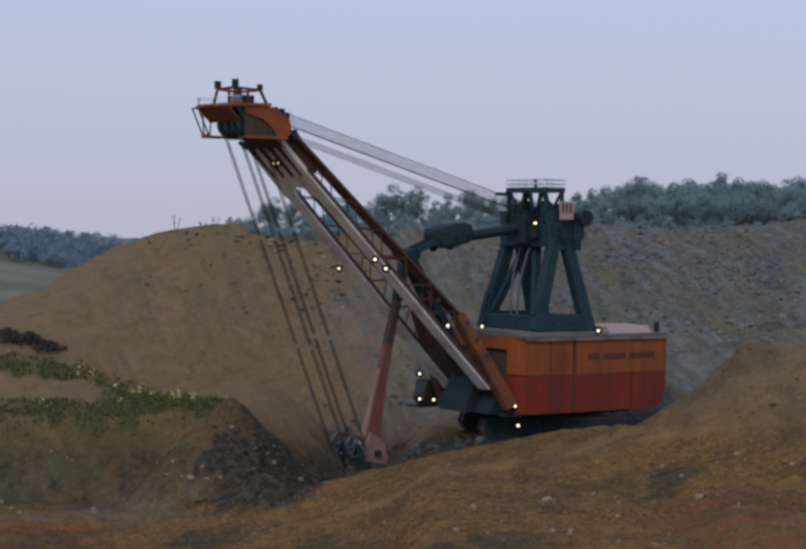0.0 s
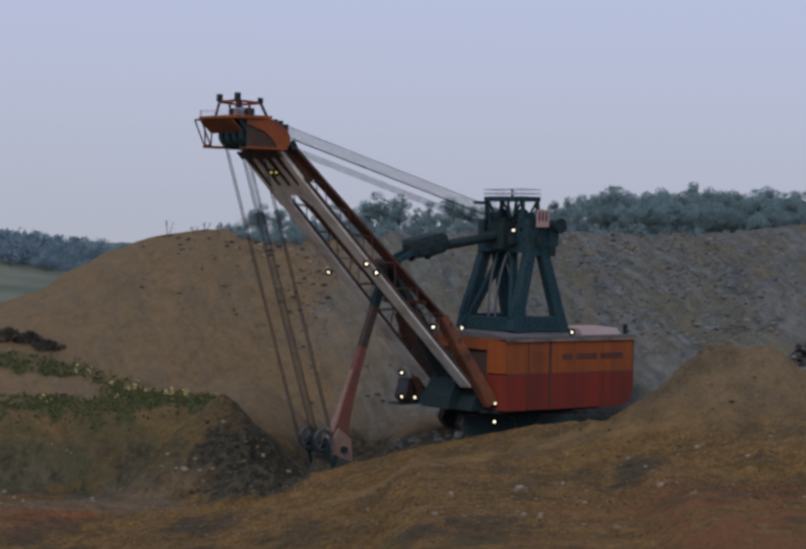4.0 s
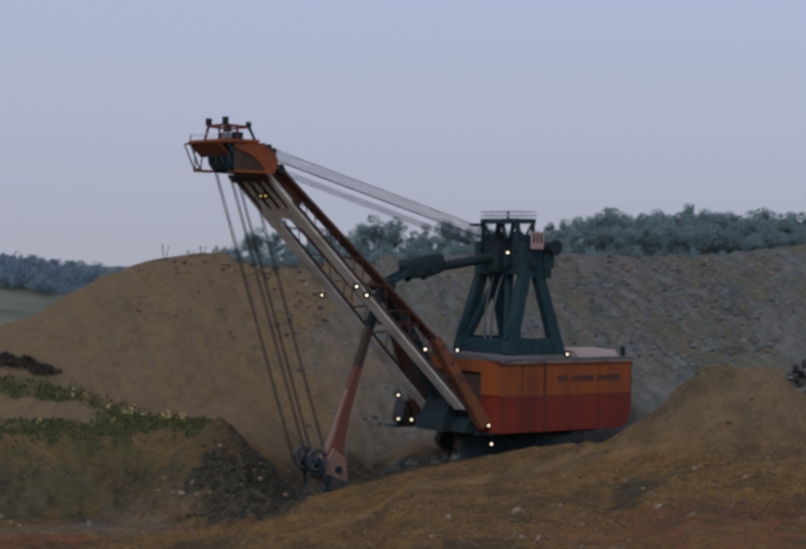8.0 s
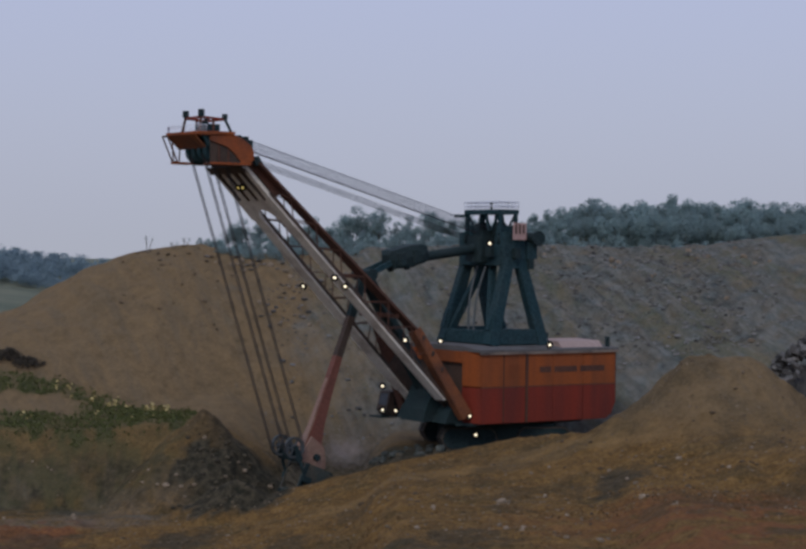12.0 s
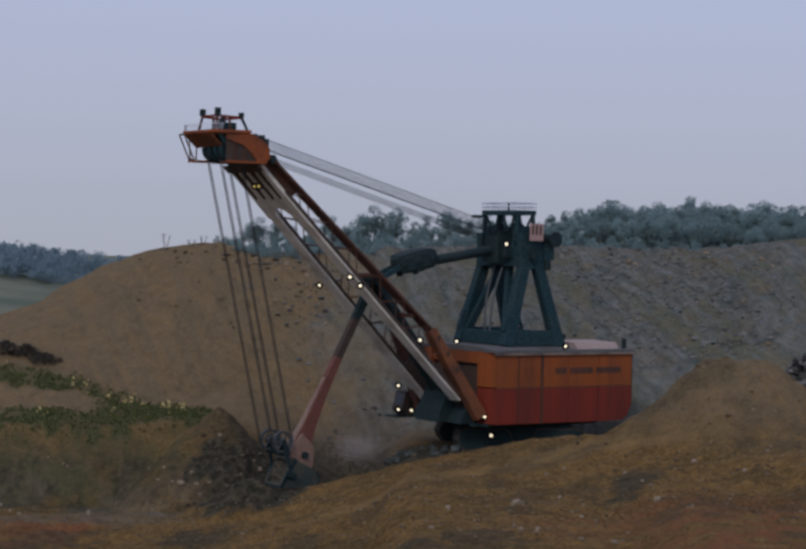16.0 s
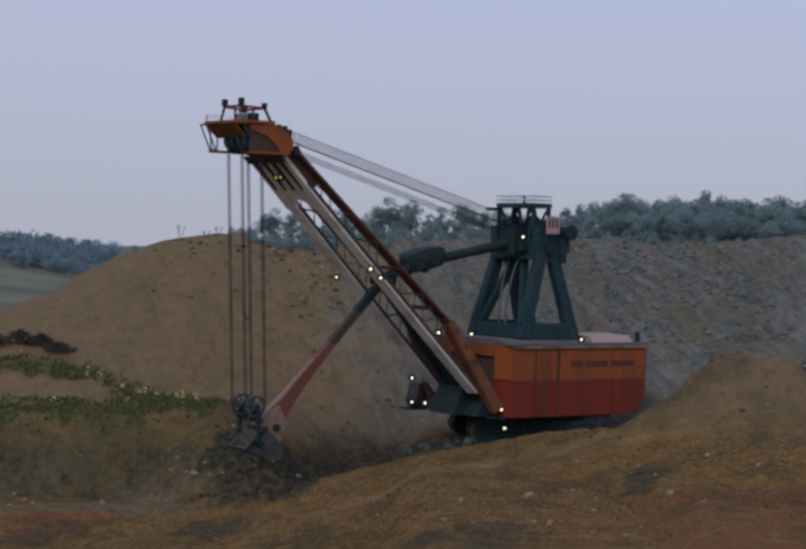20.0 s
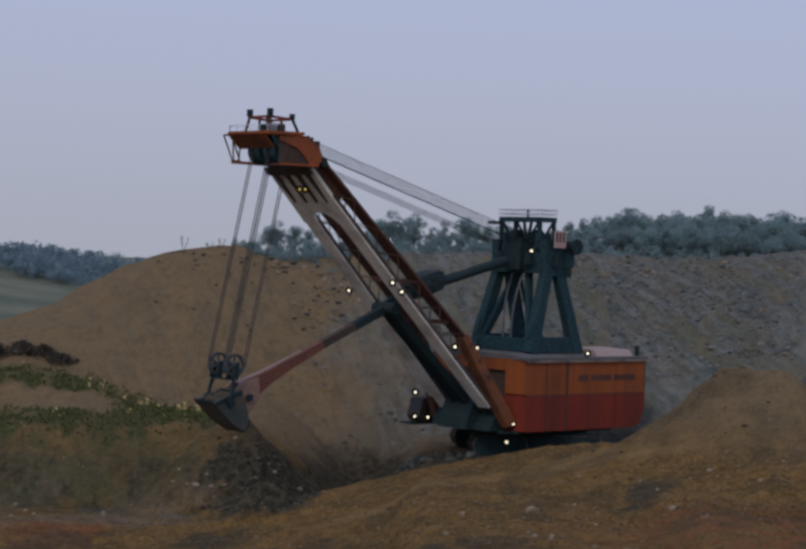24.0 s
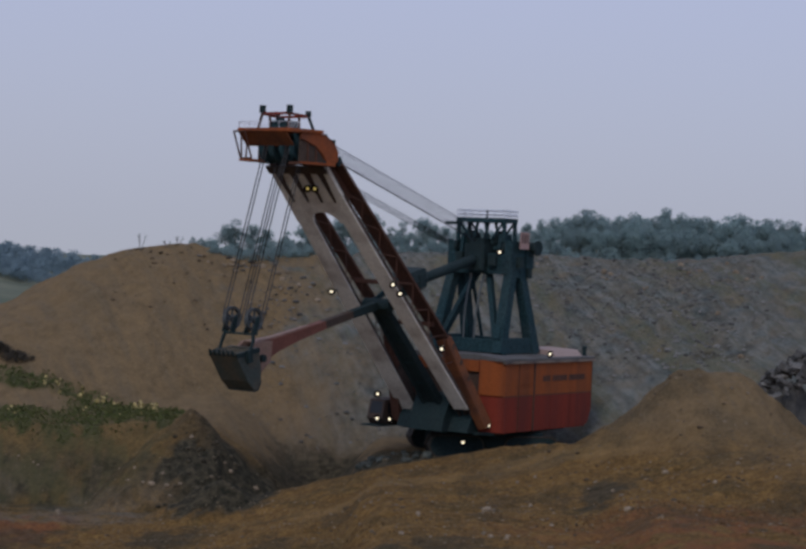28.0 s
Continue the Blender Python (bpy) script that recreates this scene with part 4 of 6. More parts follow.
# ---- ground: one sheet from the camera's hill to the horizon ----
def ground_material():
    m = bpy.data.materials.new("spoil_ground")
    m.use_nodes = True
    n, l = m.node_tree.nodes, m.node_tree.links
    bsdf = n["Principled BSDF"]
    bsdf.inputs["Roughness"].default_value = 0.95
    bsdf.inputs["Specular IOR Level"].default_value = 0.15
    where, cover = n.new("ShaderNodeTexCoord"), n.new("ShaderNodeVertexColor")
    cover.layer_name = "cover"
    weights = n.new("ShaderNodeSeparateColor")
    l.new(cover.outputs["Color"], weights.inputs[0])

    def noise_at(scale, detail=6.0, stretch=None, turn=0.0):
        t = n.new("ShaderNodeTexNoise")
        t.inputs["Scale"].default_value, t.inputs["Detail"].default_value, t.inputs["Roughness"].default_value = scale, detail, 0.65
        source = where.outputs["Object"]
        if stretch:
            mp = n.new("ShaderNodeMapping")
            mp.inputs["Scale"].default_value = stretch
            mp.inputs["Rotation"].default_value = (0, 0, turn)
            l.new(source, mp.inputs[0])
            source = mp.outputs[0]
        l.new(source, t.inputs["Vector"])
        return t.outputs[0]

    def two(color_a, color_b, value, low=0.35, high=0.65):
        r = n.new("ShaderNodeValToRGB")
        r.color_ramp.elements[0].position, r.color_ramp.elements[0].color = low, (*color_a, 1)
        r.color_ramp.elements[1].position, r.color_ramp.elements[1].color = high, (*color_b, 1)
        l.new(value, r.inputs[0])
        return r.outputs[0]

    def mix(a, b, factor):
        x = n.new("ShaderNodeMix")
        x.data_type = "RGBA"
        l.new(factor, x.inputs["Factor"])
        l.new(a, x.inputs["A"])
        l.new(b, x.inputs["B"])
        return x.outputs["Result"]

    def along_fall(width):
        """Streaks that run slantwise down the far slope."""
        mp, t = n.new("ShaderNodeMapping"), n.new("ShaderNodeTexNoise")
        mp.vector_type = "TEXTURE"
        mp.inputs["Rotation"].default_value = (0, 0, radians(-66))
        mp.inputs["Scale"].default_value = (width * 8, width, width * 6)
        t.inputs["Scale"].default_value, t.inputs["Detail"].default_value, t.inputs["Roughness"].default_value = 1.0, 8, 0.65
        l.new(where.outputs["Object"], mp.inputs[0])
        l.new(mp.outputs[0], t.inputs["Vector"])
        return t.outputs[0]

    fine, mid, broad = noise_at(1.6, 8), noise_at(0.28), noise_at(0.05, 4)
    place = n.new("ShaderNodeSeparateXYZ")
    l.new(where.outputs["Object"], place.inputs[0])
    near_bank = n.new("ShaderNodeMapRange")
    near_bank.inputs["From Min"].default_value, near_bank.inputs["From Max"].default_value = 6.0, -10.0
    l.new(place.outputs["Y"], near_bank.inputs[0])
    low_ground, both = n.new("ShaderNodeMapRange"), n.new("ShaderNodeMath")
    low_ground.inputs["From Min"].default_value, low_ground.inputs["From Max"].default_value = 11.0, 5.0
    both.operation = "MULTIPLY"
    l.new(place.outputs["Z"], low_ground.inputs[0])
    l.new(near_bank.outputs[0], both.inputs[0])
    l.new(low_ground.outputs[0], both.inputs[1])
    near_bank = both.outputs[0]
    heap_soil = mix(two((0.160, 0.113, 0.061), (0.257, 0.179, 0.095), mid, 0.3, 0.7), two((0.155, 0.109, 0.059), (0.264, 0.184, 0.099), fine), broad)
    heap_soil = mix(heap_soil, two((0.126, 0.102, 0.068), (0.194, 0.150, 0.095), fine), two((0, 0, 0), (0.7, 0.7, 0.7), along_fall(2.5), 0.45, 0.65))
    heap_soil = mix(heap_soil, two((0.102, 0.076, 0.041), (0.165, 0.121, 0.068), fine), two((0, 0, 0), (0.6, 0.6, 0.6), noise_at(0.35, 6, (1.0, 0.6, 1.0)), 0.52, 0.66))
    bank_soil = mix(two((0.13, 0.082, 0.033), (0.286, 0.178, 0.066), mid), two((0.122, 0.076, 0.031), (0.286, 0.178, 0.066), fine), broad)
    olive = two((0.06, 0.054, 0.028), (0.125, 0.1, 0.052), fine)
    bank_soil = mix(bank_soil, olive, two((0, 0, 0), (0.6, 0.6, 0.6), noise_at(0.09, 5, (1.0, 1.7, 1.0), 0.3), 0.5, 0.66))
    for amount, dark, light, pattern, low, high in ((0.2, (0.64, 0.6, 0.58), (1.16, 1.1, 1.02), noise_at(0.16, 5, (0.16, 1.0, 0.4), 0.1), 0.38, 0.62),
                                                    (0.15, (0.62, 0.6, 0.6), (1.12, 1.08, 1.0), noise_at(0.6, 9, (0.25, 1.0, 0.6)), 0.25, 0.75),
                                                    (0.75, (0.58, 0.55, 0.52), (1.3, 1.26, 1.2), noise_at(2.2, 4), 0.36, 0.64),
                                                    (0.6, (0.62, 0.6, 0.55), (1.22, 1.2, 1.15), noise_at(0.75, 5), 0.38, 0.62)):
        ruts = n.new("ShaderNodeMix")
        ruts.data_type, ruts.blend_type = "RGBA", "MULTIPLY"
        ruts.inputs["Factor"].default_value = amount
        l.new(bank_soil, ruts.inputs["A"])
        l.new(two(dark, light, pattern, low, high), ruts.inputs["B"])
        bank_soil = ruts.outputs["Result"]
    grit = two((0.3, 0.235, 0.15), (0.5, 0.42, 0.32), noise_at(0.9, 2))
    bank_soil = mix(bank_soil, grit, two((0, 0, 0), (0.75, 0.75, 0.75), noise_at(2.6, 2), 0.69, 0.74))
    heap_soil = mix(heap_soil, two((0.078, 0.058, 0.036), (0.126, 0.097, 0.063), fine), two((0, 0, 0), (0.5, 0.5, 0.5), noise_at(1.0, 3), 0.62, 0.7))
    worn = n.new("ShaderNodeAttribute")
    worn.attribute_name = "worn_track"
    bank_soil = mix(bank_soil, two((0.2, 0.128, 0.056), (0.35, 0.224, 0.096), noise_at(0.7, 6, (0.3, 1.0, 1.0)), 0.35, 0.65), worn.outputs["Fac"])
    soil = mix(heap_soil, bank_soil, near_bank)
    rubble = mix(two((0.052, 0.068, 0.068), (0.19, 0.208, 0.203), noise_at(0.5, 8, (1.0, 0.5, 1.0)), 0.38, 0.62), two((0.045, 0.06, 0.064), (0.213, 0.228, 0.217), along_fall(1.7), 0.38, 0.62), mid)
    rubble = mix(rubble, two((0.075, 0.088, 0.05), (0.152, 0.155, 0.112), fine), two((0, 0, 0), (0.7, 0.7, 0.7), along_fall(4.5), 0.48, 0.62))
    rust = two((0.14, 0.06, 0.028), (0.27, 0.118, 0.046), fine)
    grass = two((0.06, 0.066, 0.03), (0.115, 0.112, 0.054), noise_at(0.5, 7))
    muck = two((0.026, 0.026, 0.018), (0.092, 0.078, 0.052), noise_at(0.8, 8), 0.4, 0.64)
    base = mix(soil, rubble, weights.outputs["Red"])
    base = mix(base, rust, cover.outputs["Alpha"])
    base = mix(base, grass, weights.outputs["Green"])
    base = mix(base, muck, weights.outputs["Blue"])
    # beyond the ridge the ground pales to a field green with haze included
    far_field = n.new("ShaderNodeMapRange")
    far_field.inputs["From Min"].default_value, far_field.inputs["From Max"].default_value = 95.0, 170.0
    l.new(place.outputs["Y"], far_field.inputs[0])
    base = mix(base, two((0.12, 0.148, 0.11), (0.2, 0.212, 0.155), noise_at(0.06, 6, (0.5, 1.0, 1.0)), 0.4, 0.62), far_field.outputs[0])
    l.new(base, bsdf.inputs["Base Color"])
    relief = n.new("ShaderNodeBump")
    relief.inputs["Strength"].default_value, relief.inputs["Distance"].default_value = 0.9, 0.6
    l.new(fine, relief.inputs["Height"])
    l.new(relief.outputs[0], bsdf.inputs["Normal"])
    return m


def ground_cover(x, y):
    """Shares of grey rubble, weeds and dark muck."""
    patch = rough(x, y, 9, 4, 81)
    small = rough(x, y, 2.5, 3, 91)
    rubble = step(-46, -14, x + 14 * patch) * step(14 - 14 * step(-10, 10, x), 30 - 22 * step(-10, 10, x), y) * step(120, 95, y) * (0.8 + 0.4 * small)
    rubble = np.maximum(rubble, 0.8 * step(0.1, 0.4, patch + small * 0.5) * step(-58, -42, x) * step(40, 60, y) * step(120, 90, y))
    rubble = np.maximum(rubble, 0.3 * step(-26, -23, y + 5 * patch) * step(-14, -17, y + 4 * small) * step(-78, -66, x) * step(-42, -50, x))
    rubble = np.maximum(rubble, 0.5 * step(-0.05, 0.3, patch) * step(-32, -20, y) * step(-4, -10, y) * step(-60, -68, x))
    bare = step(-66, -76, x + 5 * patch) * step(5.5, 7.5, y + 2 * patch) * step(15.5, 14, y + 2 * small)
    weeds = step(-50, -56, x + 5 * patch) * step(-5.5, -2.5, y + 4 * small) * step(1.5, -1.5, y + 3 * small - np.interp(x, [-90, -80, -66, -52], [21.5, 20, 15.5, 9])) * (1 - bare) * (0.5 + 0.5 * step(-0.3, 0.1, small))
    weeds = np.maximum(weeds, (0.3 + 0.4 * step(-0.2, 0.25, small + rough(x, y, 1.5, 2, 97))) * step(-22, -12, y) * step(2, -5, y) * step(-50, -57, x))
    weeds = np.maximum(weeds, 0.4 * step(100, 120, y))
    # grey share on the far fields stands in for haze
    rubble = np.maximum(rubble, 0.7 * step(110, 140, y))
    weeds = np.maximum(weeds, 0.5 * step(0.15, 0.4, patch) * step(-85, -110, y))
    rubble = np.maximum(rubble, (0.42 + 0.5 * small) * step(-44, -38, y + 3 * patch) * step(-27, -31, y) * step(-50, -57, x))
    # second term: strip behind the crest, muck darkened for the shade there
    muck = np.maximum(step(7.5, 5.0, np.hypot((x + 47.0) * 0.85, (y + 17)) + 3.5 * small), step(8, 0, x - 6 * small) * step(-33, -29, y) * step(2, -8, y + 5 * patch) * step(-60, -42, x))
    muck = np.maximum(muck, step(8, 5, np.hypot((x + 42) * 0.85, y + 35) + 3 * small))
    low = ground_height(x, y) + 3 * small
    muck = np.maximum(muck, 0.9 * step(-1.5, -5.5, low) * step(-58, -46, x) * step(2, -6, x) * step(-34, -30, y) * step(60, 30, y))
    muck = np.maximum(muck, (0.25 + 0.45 * step(-0.05, 0.3, rough(x, y, 1.8, 3, 99))) * step(-26, -18, y) * step(-3, -8, y) * step(-52, -57, x))
    muck = np.maximum(muck, 0.6 * step(0.1, 0.35, patch + 0.4 * small) * step(-40, -48, y) * step(-40, -46, x))
    for cx, cy, size, share in ((13.0, -67, 5.5, 0.85), (7.5, -65, 4.0, 0.4), (-9, -105, 6, 0.7), (-17, -109, 5, 0.7), (-22, -60, 4, 0.5), (34, -84, 4, 0.5), (-49, -54, 6, 0.8), (-2, -80, 4, 0.4), (-33, -72, 6, 0.6)):
        muck = np.maximum(muck, share * step(size, size * 0.3, np.hypot((x - cx) * 0.9, (y - cy) * 0.6) + 5 * small))
    muck = np.maximum(muck, 0.6 * step(1.6, 0.6, np.abs(y - 26.5 - 0.25 * (x - 46) + 2 * small)) * step(39, 42, x) * step(56, 50, x))
    muck = np.maximum(muck, 0.4 * step(0.05, 0.35, patch) * step(-20, -10, x) * step(-28, -40, y))
    rust = (0.45 + 0.45 * step(6, 16, x)) * step(-78, -92, y + 14 * patch) * step(-12, 6, x) * step(-0.35, 0.1, small + patch) + 0.9 * step(-30, -36, y + 6 * patch) * step(-60, -52, y + 6 * small) * step(-60, -70, x + 6 * small) * step(-0.15, 0.15, small + 0.5 * patch)
    rust = np.maximum(rust, step(5, 2, np.hypot((x + 70) * 0.5, y + 44) + 5 * small))
    return np.clip(rubble, 0, 1), np.clip(weeds, 0, 1), np.clip(muck, 0, 1), np.clip(rust, 0, 1)


def worn_track(x, y):
    """Share of the smoother, paler haul track that climbs along the near bank."""
    middle = np.interp(x, [-40, -24, -10, 2, 13, 27, 40, 60], [-56, -52, -47, -42, -46.5, -53, -51, -50])
    off = np.abs(y - middle + 3 * rough(x, y, 6, 3, 57))
    return 0.75 * step(4.2, 1.6, off) * step(-36, -22, x) * (0.7 + 0.5 * rough(x, y, 3, 3, 58))


def ground_sheet():
    bearings = np.concatenate([np.radians(np.arange(-180, -17, 4.0)), np.linspace(radians(-17), radians(17), 520), np.radians(np.arange(20, 179, 4.0))])
    reach = np.concatenate([np.geomspace(0.6, 190, 40), np.linspace(194, 300, 190), np.linspace(300.6, 420, 170)[1:], np.geomspace(425, 4500, 50)])
    a, r = np.meshgrid(bearings, reach)
    x, y = EYE.x + r * np.sin(a), EYE.y + r * np.cos(a)
    z = ground_height(x, y)
    n, m = a.shape[1], a.shape[0]
    verts = np.column_stack([x.ravel(), y.ravel(), z.ravel()])
    idx = np.arange(n * m).reshape(m, n)
    right = np.roll(idx, -1, axis=1)
    quads = np.stack([idx[:-1], right[:-1], right[1:], idx[1:]], -1).reshape(-1, 4)
    me = bpy.data.meshes.new("ground")
    me.from_pydata(verts.tolist() + [(EYE.x, EYE.y, float(on_ground(EYE.x, EYE.y)))], [], quads.tolist() + [(n * m, int(right[0, i]), int(idx[0, i])) for i in range(n)])
    cover = me.color_attributes.new("cover", "FLOAT_COLOR", "POINT")
    rub, weed, muck, rust = ground_cover(x.ravel(), y.ravel())
    data = np.ones((n * m + 1, 4))
    data[:-1, 0], data[:-1, 1], data[:-1, 2], data[:-1, 3] = rub, weed, muck, rust
    cover.data.foreach_set("color", data.ravel())
    worn = me.attributes.new("worn_track", "FLOAT", "POINT")
    worn.data.foreach_set("value", np.append(worn_track(x.ravel(), y.ravel()), 0.0))
    me.materials.append(ground_material())
    me.polygons.foreach_set("use_smooth", [True] * len(me.polygons))
    return tagged(new("ground", me), "brown and grey mine spoil with a weedy bench and a dug cut", "ground", kind="structure")


# ---- stones ----
PALE_STONE = material("pale_stone", (0.24, 0.192, 0.138), 0.9, vary=0.2, scale=0.9, dirt=(0.2, 0.16, 0.12), dirt_amount=0.6, random_vary=0.3)
DARK_STONE = material("dark_shale", (0.105, 0.1, 0.094), 0.85, vary=0.3, scale=0.7, dirt=(0.16, 0.14, 0.12), dirt_amount=0.6, random_vary=0.7)
SLAB_STONE = material("broken_slab", (0.088, 0.09, 0.09), 0.8, vary=0.3, scale=0.7, dirt=(0.17, 0.16, 0.15), dirt_amount=0.6, random_vary=0.75)
CLOD = material("earth_clod", (0.105, 0.078, 0.05), 0.95, vary=0.3, scale=0.9, dirt=(0.14, 0.1, 0.065), dirt_amount=0.6, random_vary=0.35)
GREY_SLAB = material("dusty_grey_slab", (0.19, 0.185, 0.17), 0.9, vary=0.25, scale=0.8, dirt=(0.13, 0.12, 0.1), dirt_amount=0.6, random_vary=0.2)
MUCK_STONE = material("muddy_rock", (0.07, 0.06, 0.042), 0.9, vary=0.3, scale=0.9, dirt=(0.1, 0.085, 0.06), dirt_amount=0.6, random_vary=0.5)
BERM_ROCK = material("wet_shale", (0.05, 0.06, 0.056), 0.8, vary=0.3, scale=0.9, dirt=(0.085, 0.08, 0.062), dirt_amount=0.5, random_vary=0.5)
GREY_STONE = material("grey_rubble_stone", (0.14, 0.142, 0.138), 0.9, vary=0.25, scale=0.9, dirt=(0.09, 0.088, 0.08), dirt_amount=0.6, island=0.6)
MIXED_STONE = material("mixed_stone", (0.17, 0.135, 0.095), 0.9, vary=0.25, scale=0.9, dirt=(0.11, 0.085, 0.065), dirt_amount=0.6, island=0.6)


def stone_points(rng, size, flat=0.7):
    """Corners of an angular stone: a roughly cut block with chipped corners."""
    s = [size * rng.uniform(0.6, 1.1), size * rng.uniform(0.5, 1.0), size * flat * rng.uniform(0.5, 1.0)]
    rings = []
    for z, k in ((-0.5, 0.75), (-0.15, 1.0), (0.3, 0.9), (0.5, 0.55)):
        rings.append([(math.cos(i * math.tau / 7) * s[0] * k * rng.uniform(0.75, 1.1) * 0.6, math.sin(i * math.tau / 7) * s[1] * k * rng.uniform(0.75, 1.1) * 0.6, z * s[2]) for i in range(7)])
    return rings


def slab_points(rng, size):
    """Corners of a sharp-edged broken slab."""
    a, b, c = size * rng.uniform(0.5, 0.8), size * rng.uniform(0.3, 0.6), size * rng.uniform(0.12, 0.3)
    plan = [(a * math.cos(k * math.tau / 5 + rng.uniform(-0.35, 0.35)), b * math.sin(k * math.tau / 5 + rng.uniform(-0.35, 0.35))) for k in range(5)]
    return [[(x * s + rng.uniform(-0.06, 0.06), y * s + rng.uniform(-0.06, 0.06), z) for x, y in plan] for z, s in ((-c, 0.95), (c * 0.8, 1.0), (c, 0.93))]


def boulders():
    rng = random.Random(5)
    protos = []
    for k in range(6):
        me = Build().ring(stone_points(rng, 1.0)).mesh("boulder", PALE_STONE)
        protos.append(me)
    spots = [(rng.uniform(-30, 45), rng.uniform(-100, -45), rng.uniform(0.4, 0.9)) for _ in range(34)]
    # stones that stand out on the near bank
    spots += [(-3.2, -75.2, 1.3), (-2.1, -71.5, 1.1), (-4.6, -94.6, 0.9), (-4.0, -98.0, 0.8), (-2.1, -98.6, 0.8), (14.3, -85.0, 1.3), (-15.2, -71.7, 0.9), (3.2, -68.8, 0.8), (4.3, -88.2, 0.8), (27.9, -71.3, 0.9), (22.5, -62.6, 0.9), (11.9, -61.7, 0.7), (2.5, -106.4, 1.0), (6.4, -106.4, 1.0)]
    # pale blocks on the far slope and round the dug muck
    spots += [(28.9, 71, 2.0), (30.4, 72, 1.4), (46, 75, 1.7), (49, 67, 1.7), (49, 45, 1.6), (50, 25, 1.8), (44, 58, 1.2), (36, 60, 1.1)]
    spots += [(-54.8, -19.5, 1.2), (-53.3, -18.3, 0.9), (-50.0, -21.2, 0.9), (-52.2, -20.6, 0.8), (-42.5, -13.0, 1.3), (-43.6, -12.4, 0.8), (-49.5, -11.0, 0.8)]
    for _ in range(26):
        spots.append((rng.uniform(-95, -56), rng.uniform(-32, -6), rng.uniform(0.5, 1.0)))
    spots += [(34.5, -46.0, 0.8), (37.0, -46.0, 0.7)]
    slabs = [(rng.gauss(-38.5, 3.6), rng.gauss(63, 5.5), 0.5 + 1.3 * rng.random() ** 2) for _ in range(70)]
    slabs += [(rng.gauss(-48, 4.0), rng.gauss(74.5, 1.2), 0.7 + 1.0 * rng.random()) for _ in range(26)]
    slabs += [(rng.uniform(0, 62), rng.uniform(60, 82), 0.9 + 0.9 * rng.random() ** 2) for _ in range(30)]
    muck_lumps = [(rng.gauss(-46, 4.5), rng.uniform(-25, -9), rng.uniform(0.5, 1.2)) for _ in range(40)] + [(rng.gauss(-42, 3), rng.gauss(-35, 3), rng.uniform(0.4, 1.0)) for _ in range(14)] + [(rng.uniform(-40, -8), rng.uniform(-22, -6), rng.uniform(0.5, 1.2)) for _ in range(26)]
    dark = [Build().ring(stone_points(rng, 1.0, 0.5)).mesh("boulder", DARK_STONE) for _ in range(4)]
    muddy = [Build().ring(stone_points(rng, 1.0, 0.7)).mesh("boulder", MUCK_STONE) for _ in range(4)]
    for k, (x, y, s) in enumerate(spots + slabs + muck_lumps):
        lump = k >= len(spots) + len(slabs)
        shale = (k % 16 if lump else k % 3) and k >= len(spots)
        ob = new("boulder", muddy[rng.randrange(4)] if shale and lump else dark[rng.randrange(4)] if shale else protos[rng.randrange(6)])
        ob.matrix_basis = Matrix.Translation((x, y, on_ground(x, y) + 0.12 * s)) @ Euler((rng.uniform(-0.3, 0.3), rng.uniform(-0.3, 0.3), rng.uniform(0, 6.3))).to_matrix().to_4x4() @ Matrix.Diagonal((s, s, s, 1))
        tagged(ob, "dark muddy lump of rock in the dug muck" if shale and lump else "dark slab of shale jutting from the spoil heap" if shale else "pale angular boulder lying on the spoil", "boulder", "lumps in the muck" if shale and lump else "slabs on the heap" if shale else "boulders on the spoil")


def debris_slabs():
    """Flat pale slabs lying in front of the dug muck."""
    rng = random.Random(19)
    for x, y, s in ((-43.6, -21.0, 3.0), (-41.6, -20.0, 3.4), (-39.6, -19.2, 3.2), (-38.0, -17.6, 2.6), (-45.4, -22.4, 2.2), (-40.6, -21.6, 2.0), (-36.6, -16.6, 2.0)):
        ob = new("flat_rock", Build().ring(slab_points(rng, s)).mesh("flat_rock", GREY_SLAB))
        ob.matrix_basis = Matrix.Translation((x, y, on_ground(x, y) + 0.25)) @ Euler((rng.uniform(-0.12, 0.2), rng.uniform(-0.2, 0.2), rng.uniform(-0.4, 0.5))).to_matrix().to_4x4()
        tagged(ob, "flat pale grey rock lying in the dug cut", "rock", "flat rocks in the cut")


def berm_rocks():
    """Muddy rocks pushed up between the tracks and the cut."""
    rng = random.Random(73)
    meshes = [Build().ring(stone_points(rng, 1.0)).mesh("muddy_rock", BERM_ROCK) for _ in range(4)]
    for k in range(70):
        t = rng.random()
        x, y = -27 + 21 * t + rng.gauss(0, 1.5), -20 + 12 * t + rng.gauss(0, 3.0)
        size = rng.uniform(0.5, 1.2) if k % 5 else rng.uniform(1.3, 1.9)
        ob = new("muddy_rock", meshes[k % 4])
        ob.matrix_basis = Matrix.Translation((x, y, on_ground(x, y) + 0.2 * size)) @ Matrix.Rotation(rng.uniform(0, 6.3), 4, "Z")
        ob.scale = (size * rng.uniform(0.8, 1.4), size, size * rng.uniform(0.9, 1.4))
        tagged(ob, "muddy grey rock pushed up beside the tracks", "rock", "rocks below the tracks")


